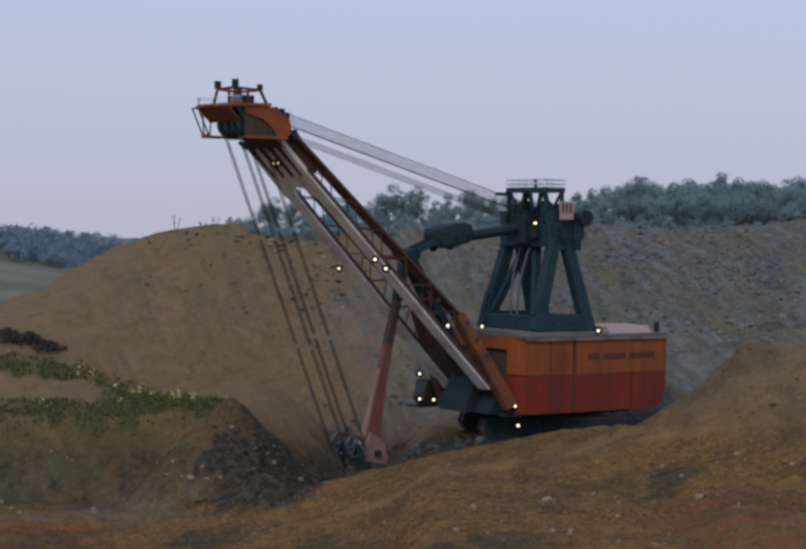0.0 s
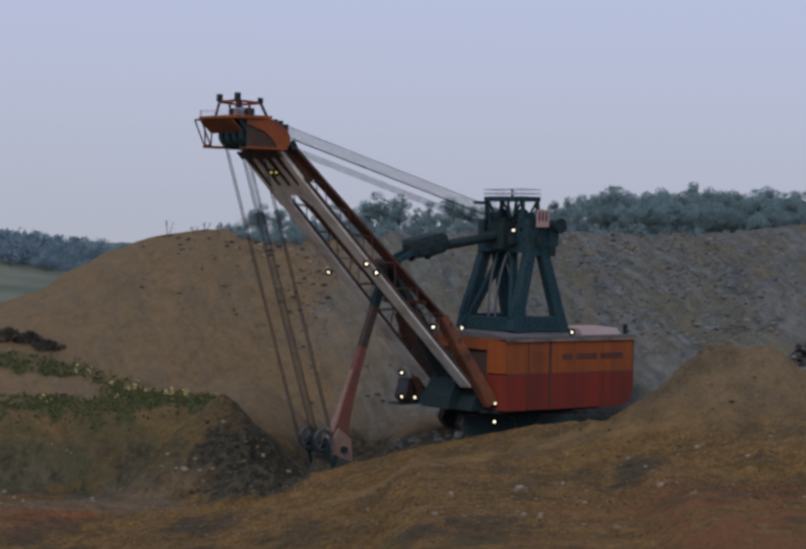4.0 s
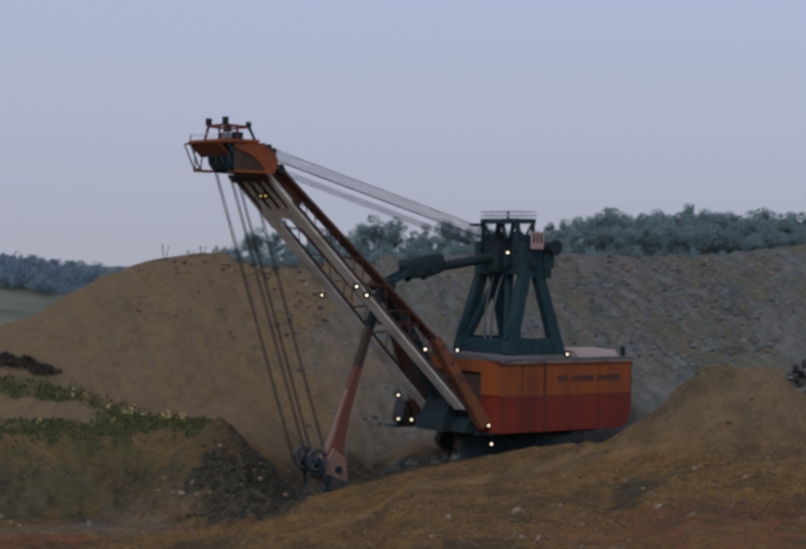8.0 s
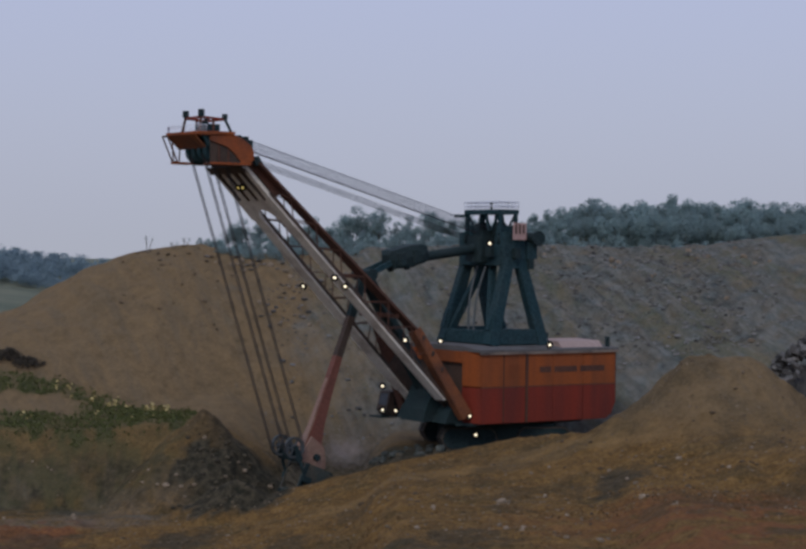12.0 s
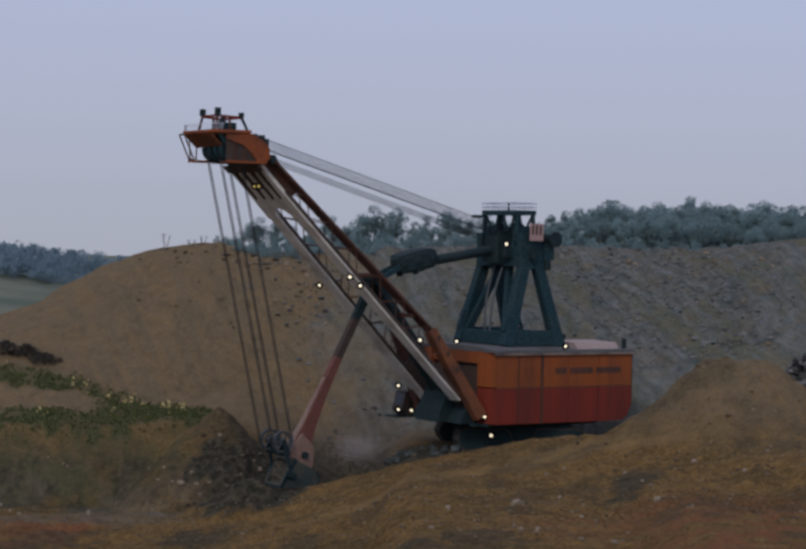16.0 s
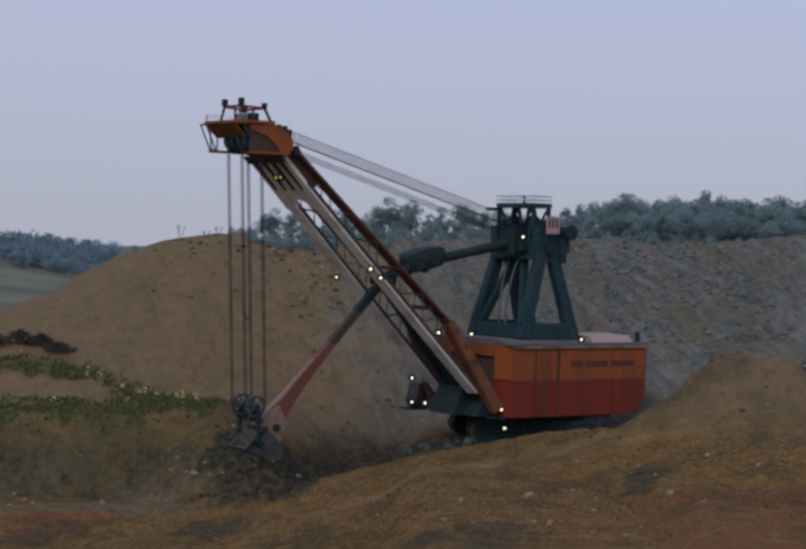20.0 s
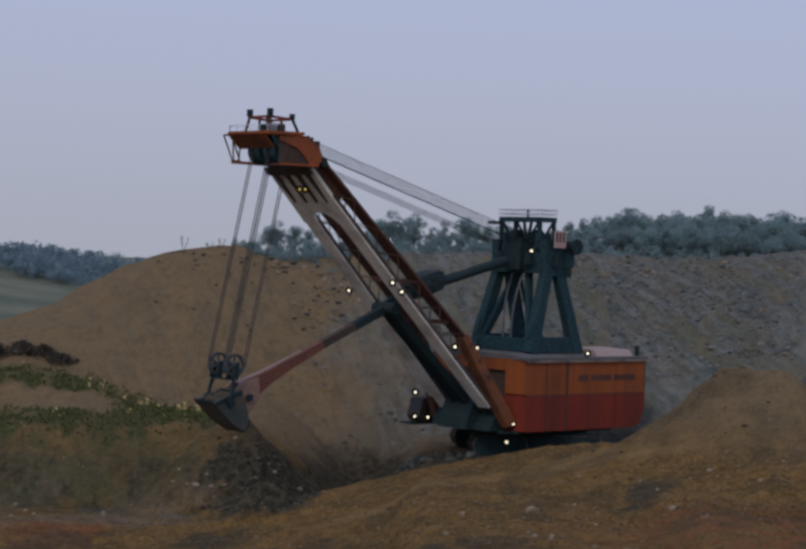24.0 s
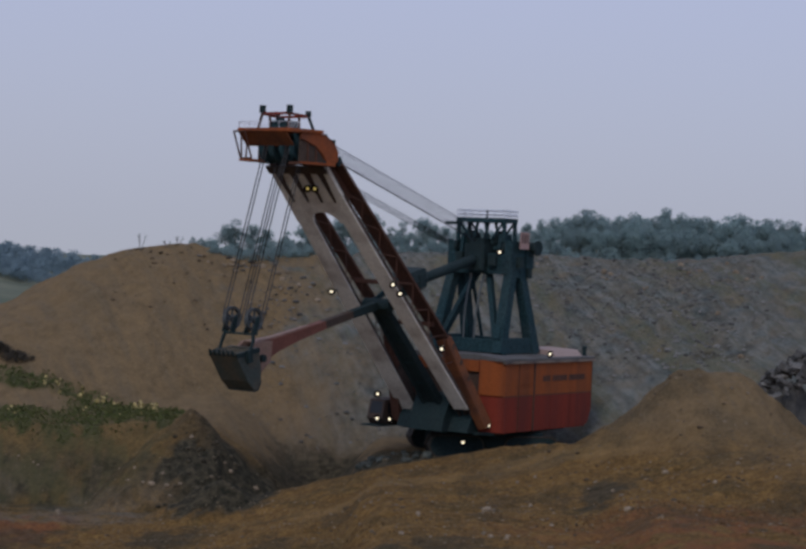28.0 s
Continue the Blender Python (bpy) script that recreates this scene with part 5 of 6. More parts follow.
def clods():
    rng = random.Random(15)
    me = Build().ring(stone_points(rng, 1.0)).mesh("clod", CLOD)
    spots = [(26.0, -42.5, 0.8), (27.4, -42.5, 0.8), (30.2, -41.5, 0.9), (38.0, -58.0, 0.7), (12.0, -58.0, 0.8), (20.0, -66.0, 0.7), (30.0, -70.0, 0.8), (6.0, -72.0, 0.7), (21.2, -79.0, 1.1), (8.1, -41.0, 1.0), (12.0, -45.0, 0.8)]
    spots += [(rng.uniform(-25, 42), rng.uniform(-104, -48), rng.uniform(0.4, 0.9)) for _ in range(40)]
    spots += [(rng.uniform(-77, -52), 80 - 34 * rng.random() ** 2, rng.uniform(0.6, 1.3)) for _ in range(34)]
    for x, y, s in spots:
        ob = new("clod", me)
        ob.matrix_basis = Matrix.Translation((x, y, on_ground(x, y) + 0.1)) @ Matrix.Rotation(rng.uniform(0, 6.3), 4, "Z") @ Matrix.Diagonal((s, s, s * 0.8, 1))
        tagged(ob, "dark clod of earth lying on the loose spoil", "clod", "clods on the bank")


def dust_cloud(label, count, spread, mat, seed):
    """Fine dust thrown up behind the dipper: loose grains that drift as one."""
    rng = random.Random(seed)
    b = Build()
    for _ in range(count):
        p = Vector([rng.gauss(0, w) for w in spread])
        r = rng.uniform(0.025, 0.05)
        k = len(b.v)
        b.v += [tuple(p + Vector(c) * r) for c in ((1, 0, -0.6), (-0.6, 0.9, -0.6), (-0.6, -0.9, -0.6), (0, 0, 1))]
        b.f += [(k, k + 1, k + 3), (k + 1, k + 2, k + 3), (k + 2, k, k + 3), (k, k + 2, k + 1)]
    ob = new("dust_cloud", b.mesh("dust_cloud", mat))
    return tagged(ob, label, "dust", kind="stuff")


def strewn(name, mat, label, count, place, seed):
    """Loose stones on the ground, too many to count; place gives each one's x, y and size."""
    rng = random.Random(seed)
    b = Build()
    for _ in range(count):
        x, y, size = place(rng)
        b.ring([[(x + p[0], y + p[1], p[2]) for p in ring_] for ring_ in stone_points(rng, size)[1:]])
    v = np.array(b.v)
    centre = v.reshape(-1, 21, 3).mean(1)
    v[:, 2] += np.repeat(ground_height(centre[:, 0], centre[:, 1]), 21)
    me = bpy.data.meshes.new(name)
    me.from_pydata(v.tolist(), [], b.f)
    me.materials.append(mat)
    tagged(new(name, me), label, "stones", kind="stuff")


def scattered_stones():
    strewn("rubble_stones", GREY_STONE, "grey broken stones strewn over the far spoil slope", 5400,
           lambda r: (r.triangular(-48, 64, 46), r.uniform(22, 86), r.uniform(0.22, 0.5) + 1.0 * r.random() ** 8), 9)
    strewn("loose_stones", MIXED_STONE, "small brown stones strewn over the near bank", 2800,
           lambda r: (r.uniform(-60, 45), r.uniform(-106, -34), 0.14 + 0.36 * r.random() ** 2), 10)
    strewn("bank_stones", MIXED_STONE, "small stones on the bank and the brown heap", 1500,
           lambda r: r.choice(((r.uniform(-100, -20), r.uniform(-45, 0), r.uniform(0.15, 0.4)), (r.uniform(-75, -38), r.uniform(28, 82), r.uniform(0.15, 0.45)))), 11)


def rock_pile():
    pile = thing("rock_pile", "heap of dark broken rock slabs beside the near bank", "rock pile", pose(46.5, -33.0, 0))
    rng = random.Random(12)
    protos = [Build().ring(slab_points(rng, 1.9)).mesh("rock", SLAB_STONE) for _ in range(12)]
    for _ in range(300):
        a, r = rng.uniform(0, math.tau), rng.random() ** 0.6 * 8.5
        x, y = math.cos(a) * r, math.sin(a) * r * 0.9
        top_ = 21.4 - 0.62 * abs(x - 3.0) ** 1.05 - 0.35 * abs(y)
        low = on_ground(46.5 + x, -33 + y)
        z = max(low, top_) - rng.random() ** 2 * 0.8
        ob = new("rock", protos[rng.randrange(12)])
        ob.parent = pile
        s = 0.35 + 0.8 * rng.random() ** 1.6
        ob.matrix_basis = Matrix.Translation((x, y, z)) @ Euler((rng.uniform(-0.6, 0.6), rng.uniform(-0.2, 0.9), rng.uniform(-0.7, 0.7))).to_matrix().to_4x4() @ Matrix.Diagonal((s, s, s, 1))
    core = Build().ring([[(math.cos(i * math.tau / 16) * 8.4 * k * rng.uniform(0.85, 1.1), math.sin(i * math.tau / 16) * 7.8 * k * rng.uniform(0.85, 1.1), z + rng.uniform(-0.8, 0.8)) for i in range(16)] for z, k in ((0, 1.0), (5, 0.85), (9, 0.66), (13, 0.38), (16.0, 0.1))])
    part("pile_core", core, SLAB_STONE, pile)


# ---- plants ----
DUST = material("pale_dust", (0.45, 0.4, 0.39), 1.0, vary=0.05, scale=1, bump=0.0)
BROWN_DUST = material("brown_dust", (0.27, 0.215, 0.165), 1.0, vary=0.05, scale=1, bump=0.0)
BARK = material("bark", (0.11, 0.095, 0.08), 0.9, vary=0.3, scale=2)
# leaf green lightened and blued: the haze is put into this colour
LEAF = material("haze_paled_foliage", (0.28, 0.38, 0.385), 0.9, vary=0.08, scale=0.8, dirt=(0.29, 0.365, 0.34), dirt_amount=0.5, random_vary=0.15, island=0.06, thin=0.6)
# far leaves carry distance haze as a pale blue base
FAR_LEAF = material("haze_blued_foliage", (0.245, 0.335, 0.385), 1.0, vary=0.06, scale=0.3, island=0.04, thin=0.45)
WEED = material("weed_leaf", (0.088, 0.108, 0.036), 0.85, vary=0.15, scale=1, dirt=(0.15, 0.135, 0.05), dirt_amount=0.5, island=0.22)
FLOWER = material("yellow_flower", (0.46, 0.38, 0.17), 0.8, vary=0.2, scale=2, island=0.4)
DRY = material("dry_grass", (0.15, 0.095, 0.045), 0.9, vary=0.3, scale=2, island=0.4)
SCRUB = material("dark_scrub", (0.072, 0.064, 0.052), 0.9, vary=0.2, scale=1, island=0.15, thin=0.2)


def leaf_clump(b, centre, r, size, count, rng, flat=0.8):
    """Leaves over a rounded clump, turned outwards."""
    for _ in range(count):
        d = Vector((rng.gauss(0, 1), rng.gauss(0, 1), rng.gauss(0.25, 0.9))).normalized()
        c = Vector(centre) + Vector((d.x, d.y, d.z * flat)) * r * rng.uniform(0.72, 1.06)
        out = (d + Vector((rng.gauss(0, 0.3), rng.gauss(0, 0.3), rng.gauss(0.1, 0.3)))).normalized()
        e = out.orthogonal().normalized()
        e = (Matrix.Rotation(rng.uniform(0, 6.3), 3, out) @ e) * size * rng.uniform(0.6, 1.1)
        g = out.cross(e).normalized() * size * rng.uniform(0.4, 0.75)
        k = len(b.v)
        b.v += [tuple(c - e), tuple(c + g), tuple(c + e), tuple(c - g)]
        b.f.append((k, k + 1, k + 2, k + 3))


def leaf_tuft(b, p, size, rng, count=3):
    for _ in range(count):
        d = Vector((rng.gauss(0, 1), rng.gauss(0, 1), rng.gauss(0, 0.7))).normalized()
        e = d.orthogonal().normalized()
        e = (Matrix.Rotation(rng.uniform(0, 6.3), 3, d) @ e) * size * rng.uniform(0.5, 1.0)
        g = d.cross(e).normalized() * size * rng.uniform(0.35, 0.7)
        c = Vector(p) + Vector((rng.gauss(0, 1), rng.gauss(0, 1), rng.gauss(0, 1))) * size * 0.35
        k = len(b.v)
        b.v += [tuple(c - e), tuple(c + g * 0.9), tuple(c + e), tuple(c - g)]
        b.f.append((k, k + 1, k + 2, k + 3))


def tree_meshes(rng, height, spread, tufts, slim=0.0):
    wood, leaves = Build(), Build()
    lean = Vector((rng.uniform(-0.06, 0.06), rng.uniform(-0.06, 0.06), 1))
    trunk_top = lean * height * 0.75
    wood.tube((0, 0, -0.6), trunk_top * 0.5, height * 0.024, height * 0.016, 8)
    wood.tube(trunk_top * 0.5, trunk_top, height * 0.016, height * 0.006, 7)
    clumps = []
    for k in range(12 if slim == 0 else 10):
        t = rng.uniform(0.28 + slim, 1.0)
        a = k * 2.4 + rng.uniform(-0.5, 0.5)
        out = spread * (1.05 - 0.65 * abs(t - 0.55) * 1.6) * rng.uniform(0.5, 0.95)
        root = trunk_top * min(1, t * 0.9)
        end = root + Vector((math.cos(a) * out, math.sin(a) * out, height * rng.uniform(0.05, 0.16)))
        wood.tube(root, end, height * 0.008, height * 0.003, 5)
        clumps.append((end, spread * rng.uniform(0.32, 0.5)))
        clumps.append((root.lerp(end, 0.5), spread * rng.uniform(0.3, 0.42)))
    clumps.append((trunk_top + Vector((0, 0, height * 0.1)), spread * 0.5))
    for c, r in clumps:
        leaf_clump(leaves, c, r, 0.3, int(tufts * (r / spread / 0.4) ** 2), rng)
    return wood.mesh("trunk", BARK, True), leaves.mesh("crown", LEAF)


def trees():
    rng = random.Random(21)
    kinds = [tree_meshes(rng, 10 + 0.4 * k, 3.3 + 0.3 * (k % 3), 85) for k in range(7)]
    kinds += [tree_meshes(rng, 10.5 + 0.5 * k, 3.0 + 0.3 * k, 75, 0.14) for k in range(4)]
    protos = []
    for wood, leaves in kinds:
        t = thing("tree", "leafy green tree on the spoil ridge, leaves paled for haze", "tree", group="trees along the ridge")
        for name, me in (("trunk", wood), ("crown", leaves)):
            ob = new(name, me)
            ob.parent = t
        protos.append(t)
    spots = []
    for row in range(5):                                     # wood behind the grey ridge
        x = 4.0 + row * 1.3
        while x < 100:
            spots.append((x, 116 + row * 13 + rng.uniform(-4, 4), rng.uniform(0.68, 1.0) * float(np.interp(x, [4, 14, 21, 32], [0.7, 0.6, 0.62, 1.0]))))
            x += rng.uniform(2.9, 4.3)
    open_spots = []
    for x, h in ((-58, 0.62), (-55, 0.75), (-51, 0.7), (-47, 0.62), (-43, 0.6), (-37, 0.8), (-34, 0.6), (-30, 0.9), (-27.5, 1.02), (-24, 0.98), (-21, 0.88), (-17, 0.72), (-14, 0.8), (-10, 0.95), (-7, 0.8), (-3, 0.72), (0, 0.78)):
        open_spots.append((x + rng.uniform(-0.8, 0.8), 130 + rng.uniform(-8, 8), h * 1.06))
    for x, h in ((30.4, 1.12), (35.8, 1.1), (43.7, 1.2), (45.5, 1.12), (57.2, 1.2), (66.7, 1.22), (70, 1.15)):   # crowns that stand above the wood
        spots.append((x, 128 + rng.uniform(-3, 3), h))
    for x in np.arange(-68, 8, 2.2):                               # low scrub between them
        spots.append((x + rng.uniform(-1.5, 1.5), 118 + rng.uniform(-8, 20), rng.uniform(0.28, 0.45)))
    used = set()
    for j, (x, y, s) in enumerate(spots + open_spots):
        k = rng.randrange(7) if j < len(spots) else 7 + rng.randrange(4)
        m = Matrix.Translation((x, y, on_ground(x, y))) @ Matrix.Rotation(rng.uniform(0, 6.3), 4, "Z")
        if k not in used:
            used.add(k)
            ob = protos[k]
            ob.matrix_basis = m
        else:
            ob = copy_thing(protos[k], m)
        ob.scale = (s * rng.uniform(0.9, 1.15), s * rng.uniform(0.9, 1.15), s)


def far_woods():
    """Woods and hedges on far fields, too many to count; haze coloured in."""
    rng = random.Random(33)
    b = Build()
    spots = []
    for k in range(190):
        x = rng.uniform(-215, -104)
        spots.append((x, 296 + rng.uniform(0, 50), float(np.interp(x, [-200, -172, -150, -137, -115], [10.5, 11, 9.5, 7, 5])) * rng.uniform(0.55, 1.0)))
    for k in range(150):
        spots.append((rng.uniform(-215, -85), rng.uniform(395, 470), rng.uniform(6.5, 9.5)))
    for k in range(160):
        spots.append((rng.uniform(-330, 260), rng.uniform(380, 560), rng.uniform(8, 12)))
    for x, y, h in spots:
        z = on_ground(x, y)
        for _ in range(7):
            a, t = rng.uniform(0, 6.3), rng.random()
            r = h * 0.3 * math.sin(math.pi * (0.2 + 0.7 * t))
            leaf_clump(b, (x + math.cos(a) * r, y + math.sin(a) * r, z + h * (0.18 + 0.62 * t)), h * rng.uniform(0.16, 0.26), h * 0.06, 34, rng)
    tagged(new("far_woods", b.mesh("far_woods", FAR_LEAF)), "blue-green woods on the far fields, leaves blued for haze", "woods", kind="stuff")


def weeds():
    rng = random.Random(41)
    green, yellow = Build(), Build()
    xs = np.array([rng.uniform(-112, -46) for _ in range(13000)])
    ys = np.array([rng.uniform(-18, 22) for _ in range(13000)])
    share = ground_cover(xs, ys)[1]
    zs = ground_height(xs, ys)
    for x, y, z, w in zip(xs, ys, zs, share):
        if rng.random() > w or y < -2.5 - rng.random() * 2.5:
            continue
        h = rng.uniform(0.3, 0.8)
        leaf_tuft(green, (x, y, z + h * 0.35), h * 0.4, rng, 5)
        rim = float(np.interp(x, [-90, -80, -66, -52], [21.5, 20, 15.5, 9]))
        edge = (rim - 5 < y) * (x > -80) * (math.sin(x * 1.7) + math.sin(x * 0.61) > 0.1)
        if rng.random() < 0.006 + 0.2 * edge:
            leaf_tuft(yellow, (x, y, z + h * 1.0), rng.uniform(0.25, 0.7), rng, 3)
    tagged(new("weeds", green.mesh("weeds", WEED)), "green weeds covering the bench above the cut", "weeds", kind="stuff")
    tagged(new("flowering_weeds", yellow.mesh("flowering_weeds", FLOWER)), "yellow flower heads among the green weeds", "flowers", kind="stuff")


def bushes():
    rng = random.Random(51)
    for x, y, h, w in ((-95, 27, 3.0, 3.4), (-90.5, 26, 2.4, 2.8), (-99.5, 28, 2.6, 2.6), (-103, 28, 3.0, 3.0), (-86.5, 24.5, 1.7, 3.2)):
        bush = thing("bush", "dark brown-green bush at the foot of the spoil heap", "bush", Matrix.Translation((x, y, on_ground(x, y))), "bushes by the bench")
        b = Build()
        for _ in range(60):
            a, t = rng.uniform(0, 6.3), rng.random()
            r = w * math.sin(math.pi * (0.3 + 0.65 * t)) * rng.random() ** 0.5
            leaf_clump(b, (math.cos(a) * r, math.sin(a) * r, h * 0.85 * t), 0.55, 0.2, 26, rng)
        part("foliage", b, SCRUB, bush)
        s = Build()
        for _ in range(9):
            a = rng.uniform(0, 6.3)
            s.tube((0, 0, -0.3), (math.cos(a) * w * 0.8, math.sin(a) * w * 0.8, h * rng.uniform(0.6, 1.1)), 0.07, 0.02, 5)
        part("stem", s, BARK, bush)
    for x, y, h in ((-71.4, 76, 3.6), (-66, 77, 1.5), (-63.5, 78, 1.8)):
        t = thing("bare_sapling", "small bare sapling on top of the spoil heap", "sapling", Matrix.Translation((x, y, on_ground(x, y))), "saplings on the heap")
        s = Build().tube((0, 0, -0.3), (-0.35, 0, h), 0.11, 0.04, 6).tube((0.1, 0, -0.3), (1.1, 0.2, h * 0.9), 0.1, 0.04, 6)
        for _ in range(8):
            a, k = rng.uniform(0, 6.3), rng.uniform(0.4, 0.8)
            s.tube((-0.35 * k, 0, h * k), (-0.35 * k + math.cos(a) * 0.4, math.sin(a) * 0.4, h * (k + 0.25)), 0.04, 0.015, 5)
        part("trunk", s, BARK, t)
        b = Build()
        for _ in range(26):
            leaf_tuft(b, (rng.choice((-0.3, 0.95)) + rng.gauss(0, 0.22), rng.gauss(0, 0.25), h * rng.uniform(0.55, 1.05)), 0.12, rng, 2)
        part("crown", b, LEAF, t)


def ridge_scrub():
    """Low bushes that close the gaps under the trees along the ridge."""
    rng = random.Random(61)
    protos = []
    for k in range(4):
        b, s = Build(), Build()
        for _ in range(150):
            a, t = rng.uniform(0, 6.3), rng.random()
            r = 2.4 * math.sin(math.pi * (0.3 + 0.65 * t)) * rng.random() ** 0.4 * (1 + 0.3 * math.sin(3 * a + k))
            leaf_clump(b, (math.cos(a) * r, math.sin(a) * r, 3.0 * t * (1 + 0.2 * math.sin(2 * a + k))), 0.5, 0.28, 3, rng)
        for _ in range(6):
            a = rng.uniform(0, 6.3)
            s.tube((0, 0, -0.3), (math.cos(a) * 1.5, math.sin(a) * 1.5, 2.2), 0.06, 0.02, 5)
        bush = thing("bush", "green bush on the spoil ridge, leaves paled for haze", "bush", group="bushes along the ridge")
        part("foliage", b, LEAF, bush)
        part("stem", s, BARK, bush)
        protos.append(bush)
    spots = [(x + rng.uniform(-0.8, 0.8), rng.uniform(98, 124), rng.uniform(0.5, 1.15)) for x in np.arange(-68, 10, 1.3)]
    spots += [(x + rng.uniform(-0.8, 0.8), rng.uniform(77, 84), rng.uniform(0.4, 0.75)) for x in np.arange(-60, -24, 1.6)]
    spots += [(x + rng.uniform(-0.8, 0.8), rng.uniform(102, 112), rng.uniform(0.7, 1.3)) for x in np.arange(6, 96, 2.0)]
    for k, (x, y, s) in enumerate(spots):
        m = Matrix.Translation((x, y, on_ground(x, y) - 0.2)) @ Matrix.Rotation(rng.uniform(0, 6.3), 4, "Z")
        if k < 4:
            ob = protos[k]
            ob.matrix_basis = m
        else:
            ob = copy_thing(protos[k % 4], m)
        ob.scale = (s * rng.uniform(0.9, 1.3), s * rng.uniform(0.9, 1.3), s)


def dry_grass():
    rng = random.Random(71)
    b = Build()
    n = 9000
    xs = np.array([rng.uniform(-70, 48) for _ in range(n)])
    ys = np.array([rng.uniform(-112, -52) for _ in range(n)])
    zs = ground_height(xs, ys)
    keep = step(-0.1, 0.3, rough(xs, ys, 8, 3, 95)) * (0.25 + 0.75 * step(-70, -95, ys))
    for x, y, z, w in zip(xs, ys, zs, keep):
        if rng.random() > w:
            continue
        h = rng.uniform(0.15, 0.5)
        for _ in range(3):
            a, lean = rng.uniform(0, 6.3), rng.uniform(0.1, 0.5)
            p = Vector((x + rng.uniform(-0.3, 0.3), y + rng.uniform(-0.3, 0.3), z - 0.05))
            side = Vector((math.cos(a), math.sin(a), 0)) * 0.09
            tip = p + Vector((-math.sin(a) * lean * h, math.cos(a) * lean * h, h))
            k = len(b.v)
            b.v += [tuple(p - side), tuple(p + side), tuple(tip)]
            b.f.append((k, k + 1, k + 2))
    tagged(new("dry_grass", b.mesh("dry_grass", DRY)), "dry brown grass tufts on the near bank", "grass", kind="stuff")


ground = ground_sheet()
crawler_base()
shovel, moving = shovel_machine()
rock_pile()
trees()
far_woods()
weeds()
bushes()
ridge_scrub()
dry_grass()
dust = dust_cloud("thin pale dust drifting up behind the dipper", 5200, (2.1, 1.8, 1.3), DUST, 83)
haze_dust = dust_cloud("broad brown dust hanging over the dug cut", 15000, (5.0, 2.4, 3.4), BROWN_DUST, 84)
boulders()
debris_slabs()
clods()
berm_rocks()
scattered_stones()


# ---- movement ----
SWING_ROWS = [  # seconds, degrees of swing, dipper pin x, z
    (0, 35.78, 33.09, -1.51),
    (0.5, 35.99, 34.35, -1.61),
    (1, 36.31, 35.51, -1.64),
    (1.5, 36.43, 36.33, -1.67),
    (2, 36.80, 37.02, -1.66),
    (2.5, 37.18, 37.17, -1.71),
    (3, 37.58, 37.39, -1.64),
    (3.5, 37.73, 37.55, -1.62),
    (4, 37.95, 37.61, -1.55),
    (4.5, 37.84, 37.65, -1.59),
    (6.5, 36.97, 37.40, -1.55),
    (7, 36.61, 37.08, -1.53),
    (7.5, 36.32, 36.96, -1.27),
    (8, 35.84, 37.08, -1.17),
    (8.5, 35.55, 36.84, -1.38),
    (9, 35.12, 36.87, -1.41),
    (9.5, 34.93, 36.84, -1.50),
    (10, 34.60, 36.80, -1.40),
    (10.5, 34.50, 36.93, -1.18),
    (11, 34.25, 37.07, -0.87),
    (11.5, 34.03, 37.21, -0.78),
    (12, 33.78, 37.38, -0.75),
    (12.5, 33.58, 37.77, -0.54),
    (14.5, 33.17, 39.33, -0.04),
    (15, 33.12, 40.53, -0.05),
    (15.5, 33.13, 41.52, -0.16),
    (16, 33.18, 42.20, -0.37),
    (16.5, 33.27, 43.29, -0.29),
    (17, 33.57, 44.41, -0.17),
    (17.5, 33.69, 45.30, 0.25),
    (18, 33.86, 46.16, 0.63),
    (18.5, 34.08, 47.16, 1.00),
    (19, 34.43, 48.29, 1.66),
    (19.5, 34.92, 49.69, 2.36),
    (20, 35.44, 51.20, 3.15),
    (20.5, 35.99, 52.69, 3.95),
    (21, 36.61, 54.17, 4.77),
    (21.5, 37.26, 55.56, 5.70),
    (22, 38.07, 56.90, 6.71),
    (22.5, 39.12, 58.36, 7.74),
    (24.5, 42.72, 61.73, 11.46),
    (25, 43.98, 62.27, 12.38),
    (25.5, 45.17, 62.56, 13.21),
    (26, 46.62, 62.62, 14.14),
    (26.5, 48.14, 62.57, 14.70),
    (27, 49.94, 62.63, 15.46),
    (27.5, 51.61, 62.58, 16.34),
    (28, 53.73, 62.47, 17.22),
]


def turn_in_plane(x, z, angle, y=0.0):
    """Pose in the machine's upright plane: local x points at angle (radians) above forward."""
    return Matrix.Translation((x, y, z)) @ Matrix.Rotation(-angle, 4, "Y")


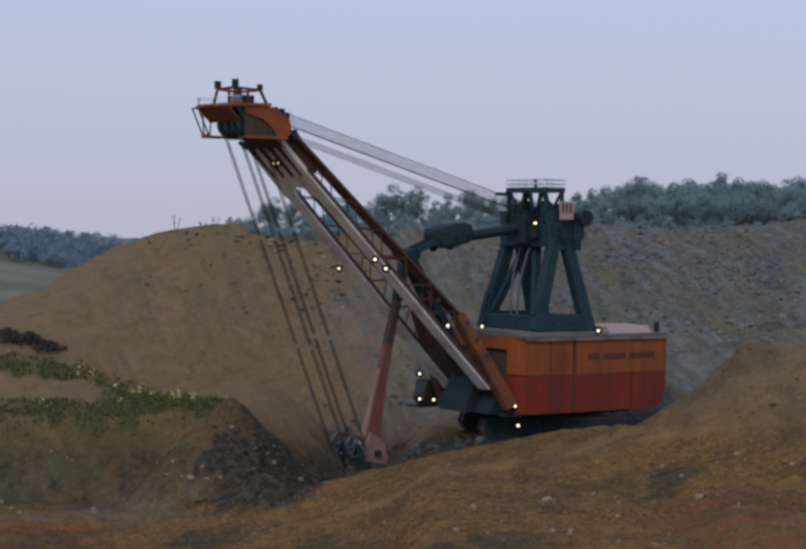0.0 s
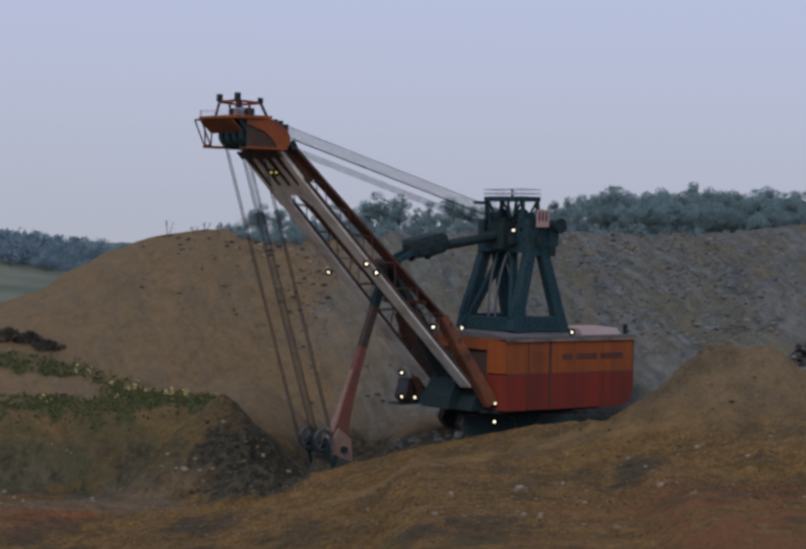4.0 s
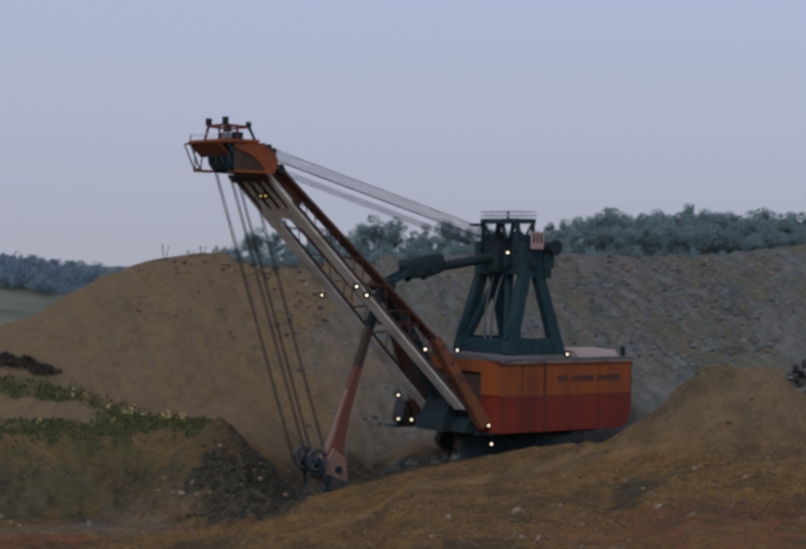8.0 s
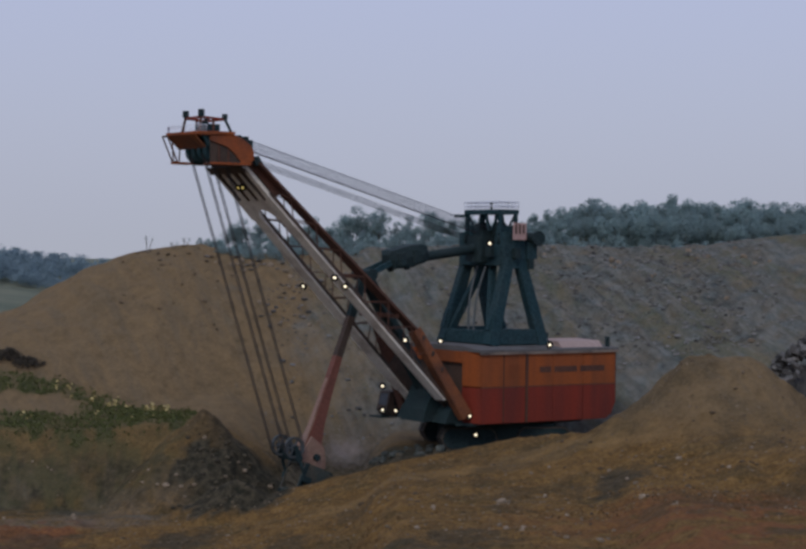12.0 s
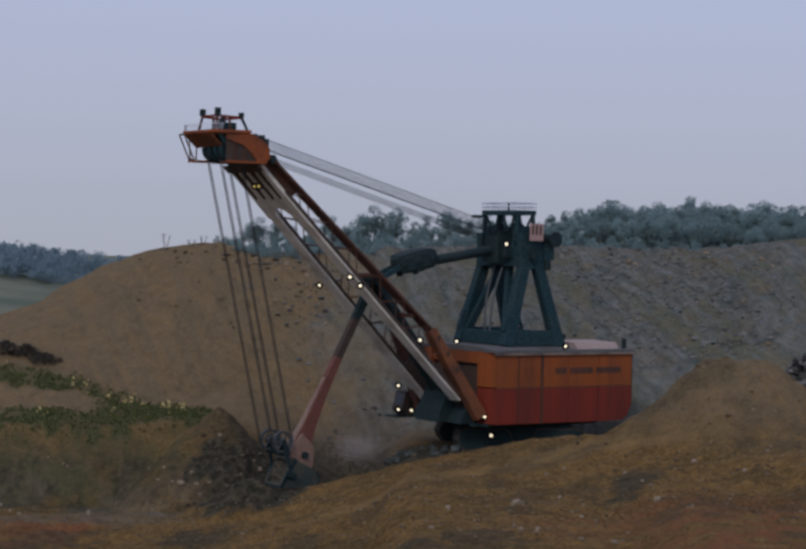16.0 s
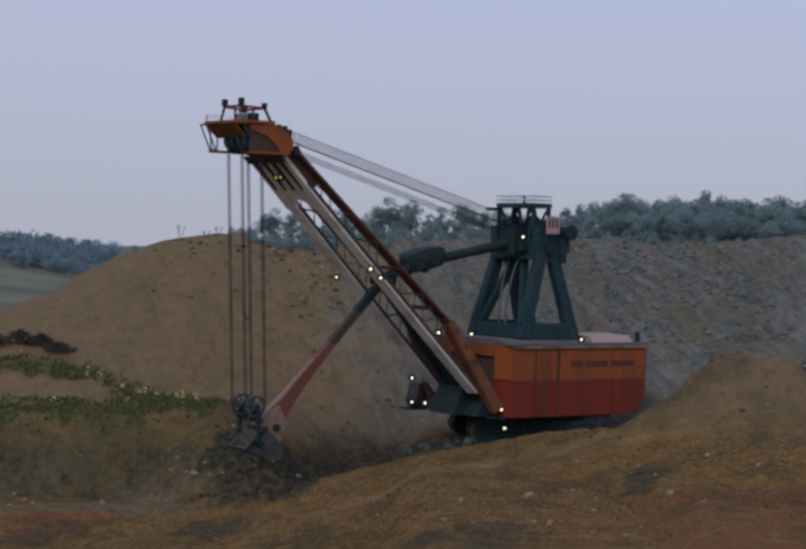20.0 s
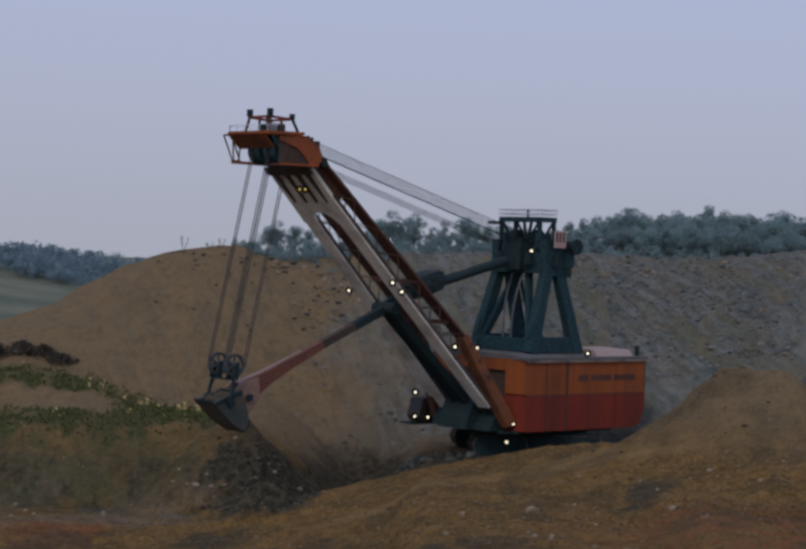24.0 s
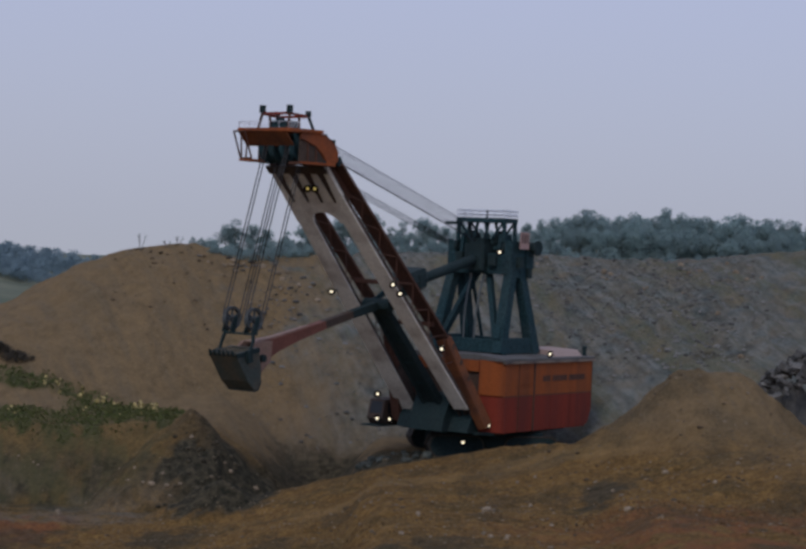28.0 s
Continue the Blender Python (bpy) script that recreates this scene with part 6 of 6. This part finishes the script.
def linkage(px, pz):
    """Poses of the linkage for a place of the dipper pin."""
    dx, dz = FOOT[0] - px, FOOT[1] - pz
    far = math.hypot(dx, dz)
    a = (REACH ** 2 - LEG ** 2 + far ** 2) / (2 * far)
    h = math.sqrt(max(0.0, REACH ** 2 - a * a))
    ux, uz = dx / far, dz / far
    kx, kz = max(((px + ux * a - uz * h * s, pz + uz * a + ux * h * s) for s in (-1, 1)), key=lambda p: p[1])
    along = math.atan2(pz - kz, px - kx)
    rx, rz = kx, kz
    c, s = math.cos(along), math.sin(along)
    bx, bz = px + BAIL[0] * c - BAIL[1] * s, pz + BAIL[0] * s + BAIL[1] * c
    up = math.atan2(TIP[1] - bz, TIP[0] - bx)
    poses = {"handle": turn_in_plane(px, pz, along), "bail": turn_in_plane(bx, bz, up - math.pi / 2),
             "leg": turn_in_plane(*FOOT, math.atan2(kz - FOOT[1], kx - FOOT[0])), "rack": turn_in_plane(rx, rz, math.atan2(RACK_PIVOT[1] - rz, RACK_PIVOT[0] - rx))}
    rope_base = (bx + BAIL_LENGTH * math.cos(up), bz + BAIL_LENGTH * math.sin(up))
    return poses, rope_base, up, math.hypot(TIP[0] - bx, TIP[1] - bz) - BAIL_LENGTH


def motions():
    walk(shovel, [(t, pose(0, 0, 0, 0, 0, 180 + swing)) for t, swing, _, _ in SWING_ROWS])
    links = [(row[0], linkage(row[2], row[3])) for row in SWING_ROWS]
    for key in ("handle", "bail", "leg", "rack"):
        walk(moving[key], [(t, link[0][key]) for t, link in links])
    for y, dx, start, row in moving["ropes"]:
        for k, ob in enumerate(row):
            rows = []
            for t, (_, (rx, rz), up, length) in links:
                s = start + (length - start - ROPE_PIECE) * k / (len(row) - 1)
                side = up - math.pi / 2
                rows.append((t, turn_in_plane(rx + s * math.cos(up) + dx * math.cos(side), rz + s * math.sin(up) + dx * math.sin(side), side, y)))
            walk(ob, rows)

    walk(dust, [(t, pose(x, y, z)) for t, x, y, z in ((0.0, -26.5, -19.0, -16.0), (7.6, -26.5, -19.0, -16.0), (8.8, -26.6, -19.5, -1.4), (10.0, -26.2, -19.5, -0.4), (12.0, -25.6, -19.0, -0.2),
                                                      (15.0, -26.5, -19.0, 0.2), (16.5, -25.5, -18.5, 0.4), (19.5, -24.0, -18.0, -12.0), (23.0, -24.0, -18.0, -16.0), (28.0, -22.0, -17.0, -16.0))])

    walk(haze_dust, [(t, pose(x, y, z)) for t, x, y, z in ((0.0, -29.0, 2.0, -24.0), (9.0, -29.0, 2.0, -22.0), (13.0, -29.0, 2.0, -8.0), (17.0, -29.5, 2.0, -1.0), (20.0, -30.0, 2.0, 1.5),
                                                           (24.0, -31.0, 2.0, 2.5), (28.0, -30.5, 2.0, 2.8))])


motions()
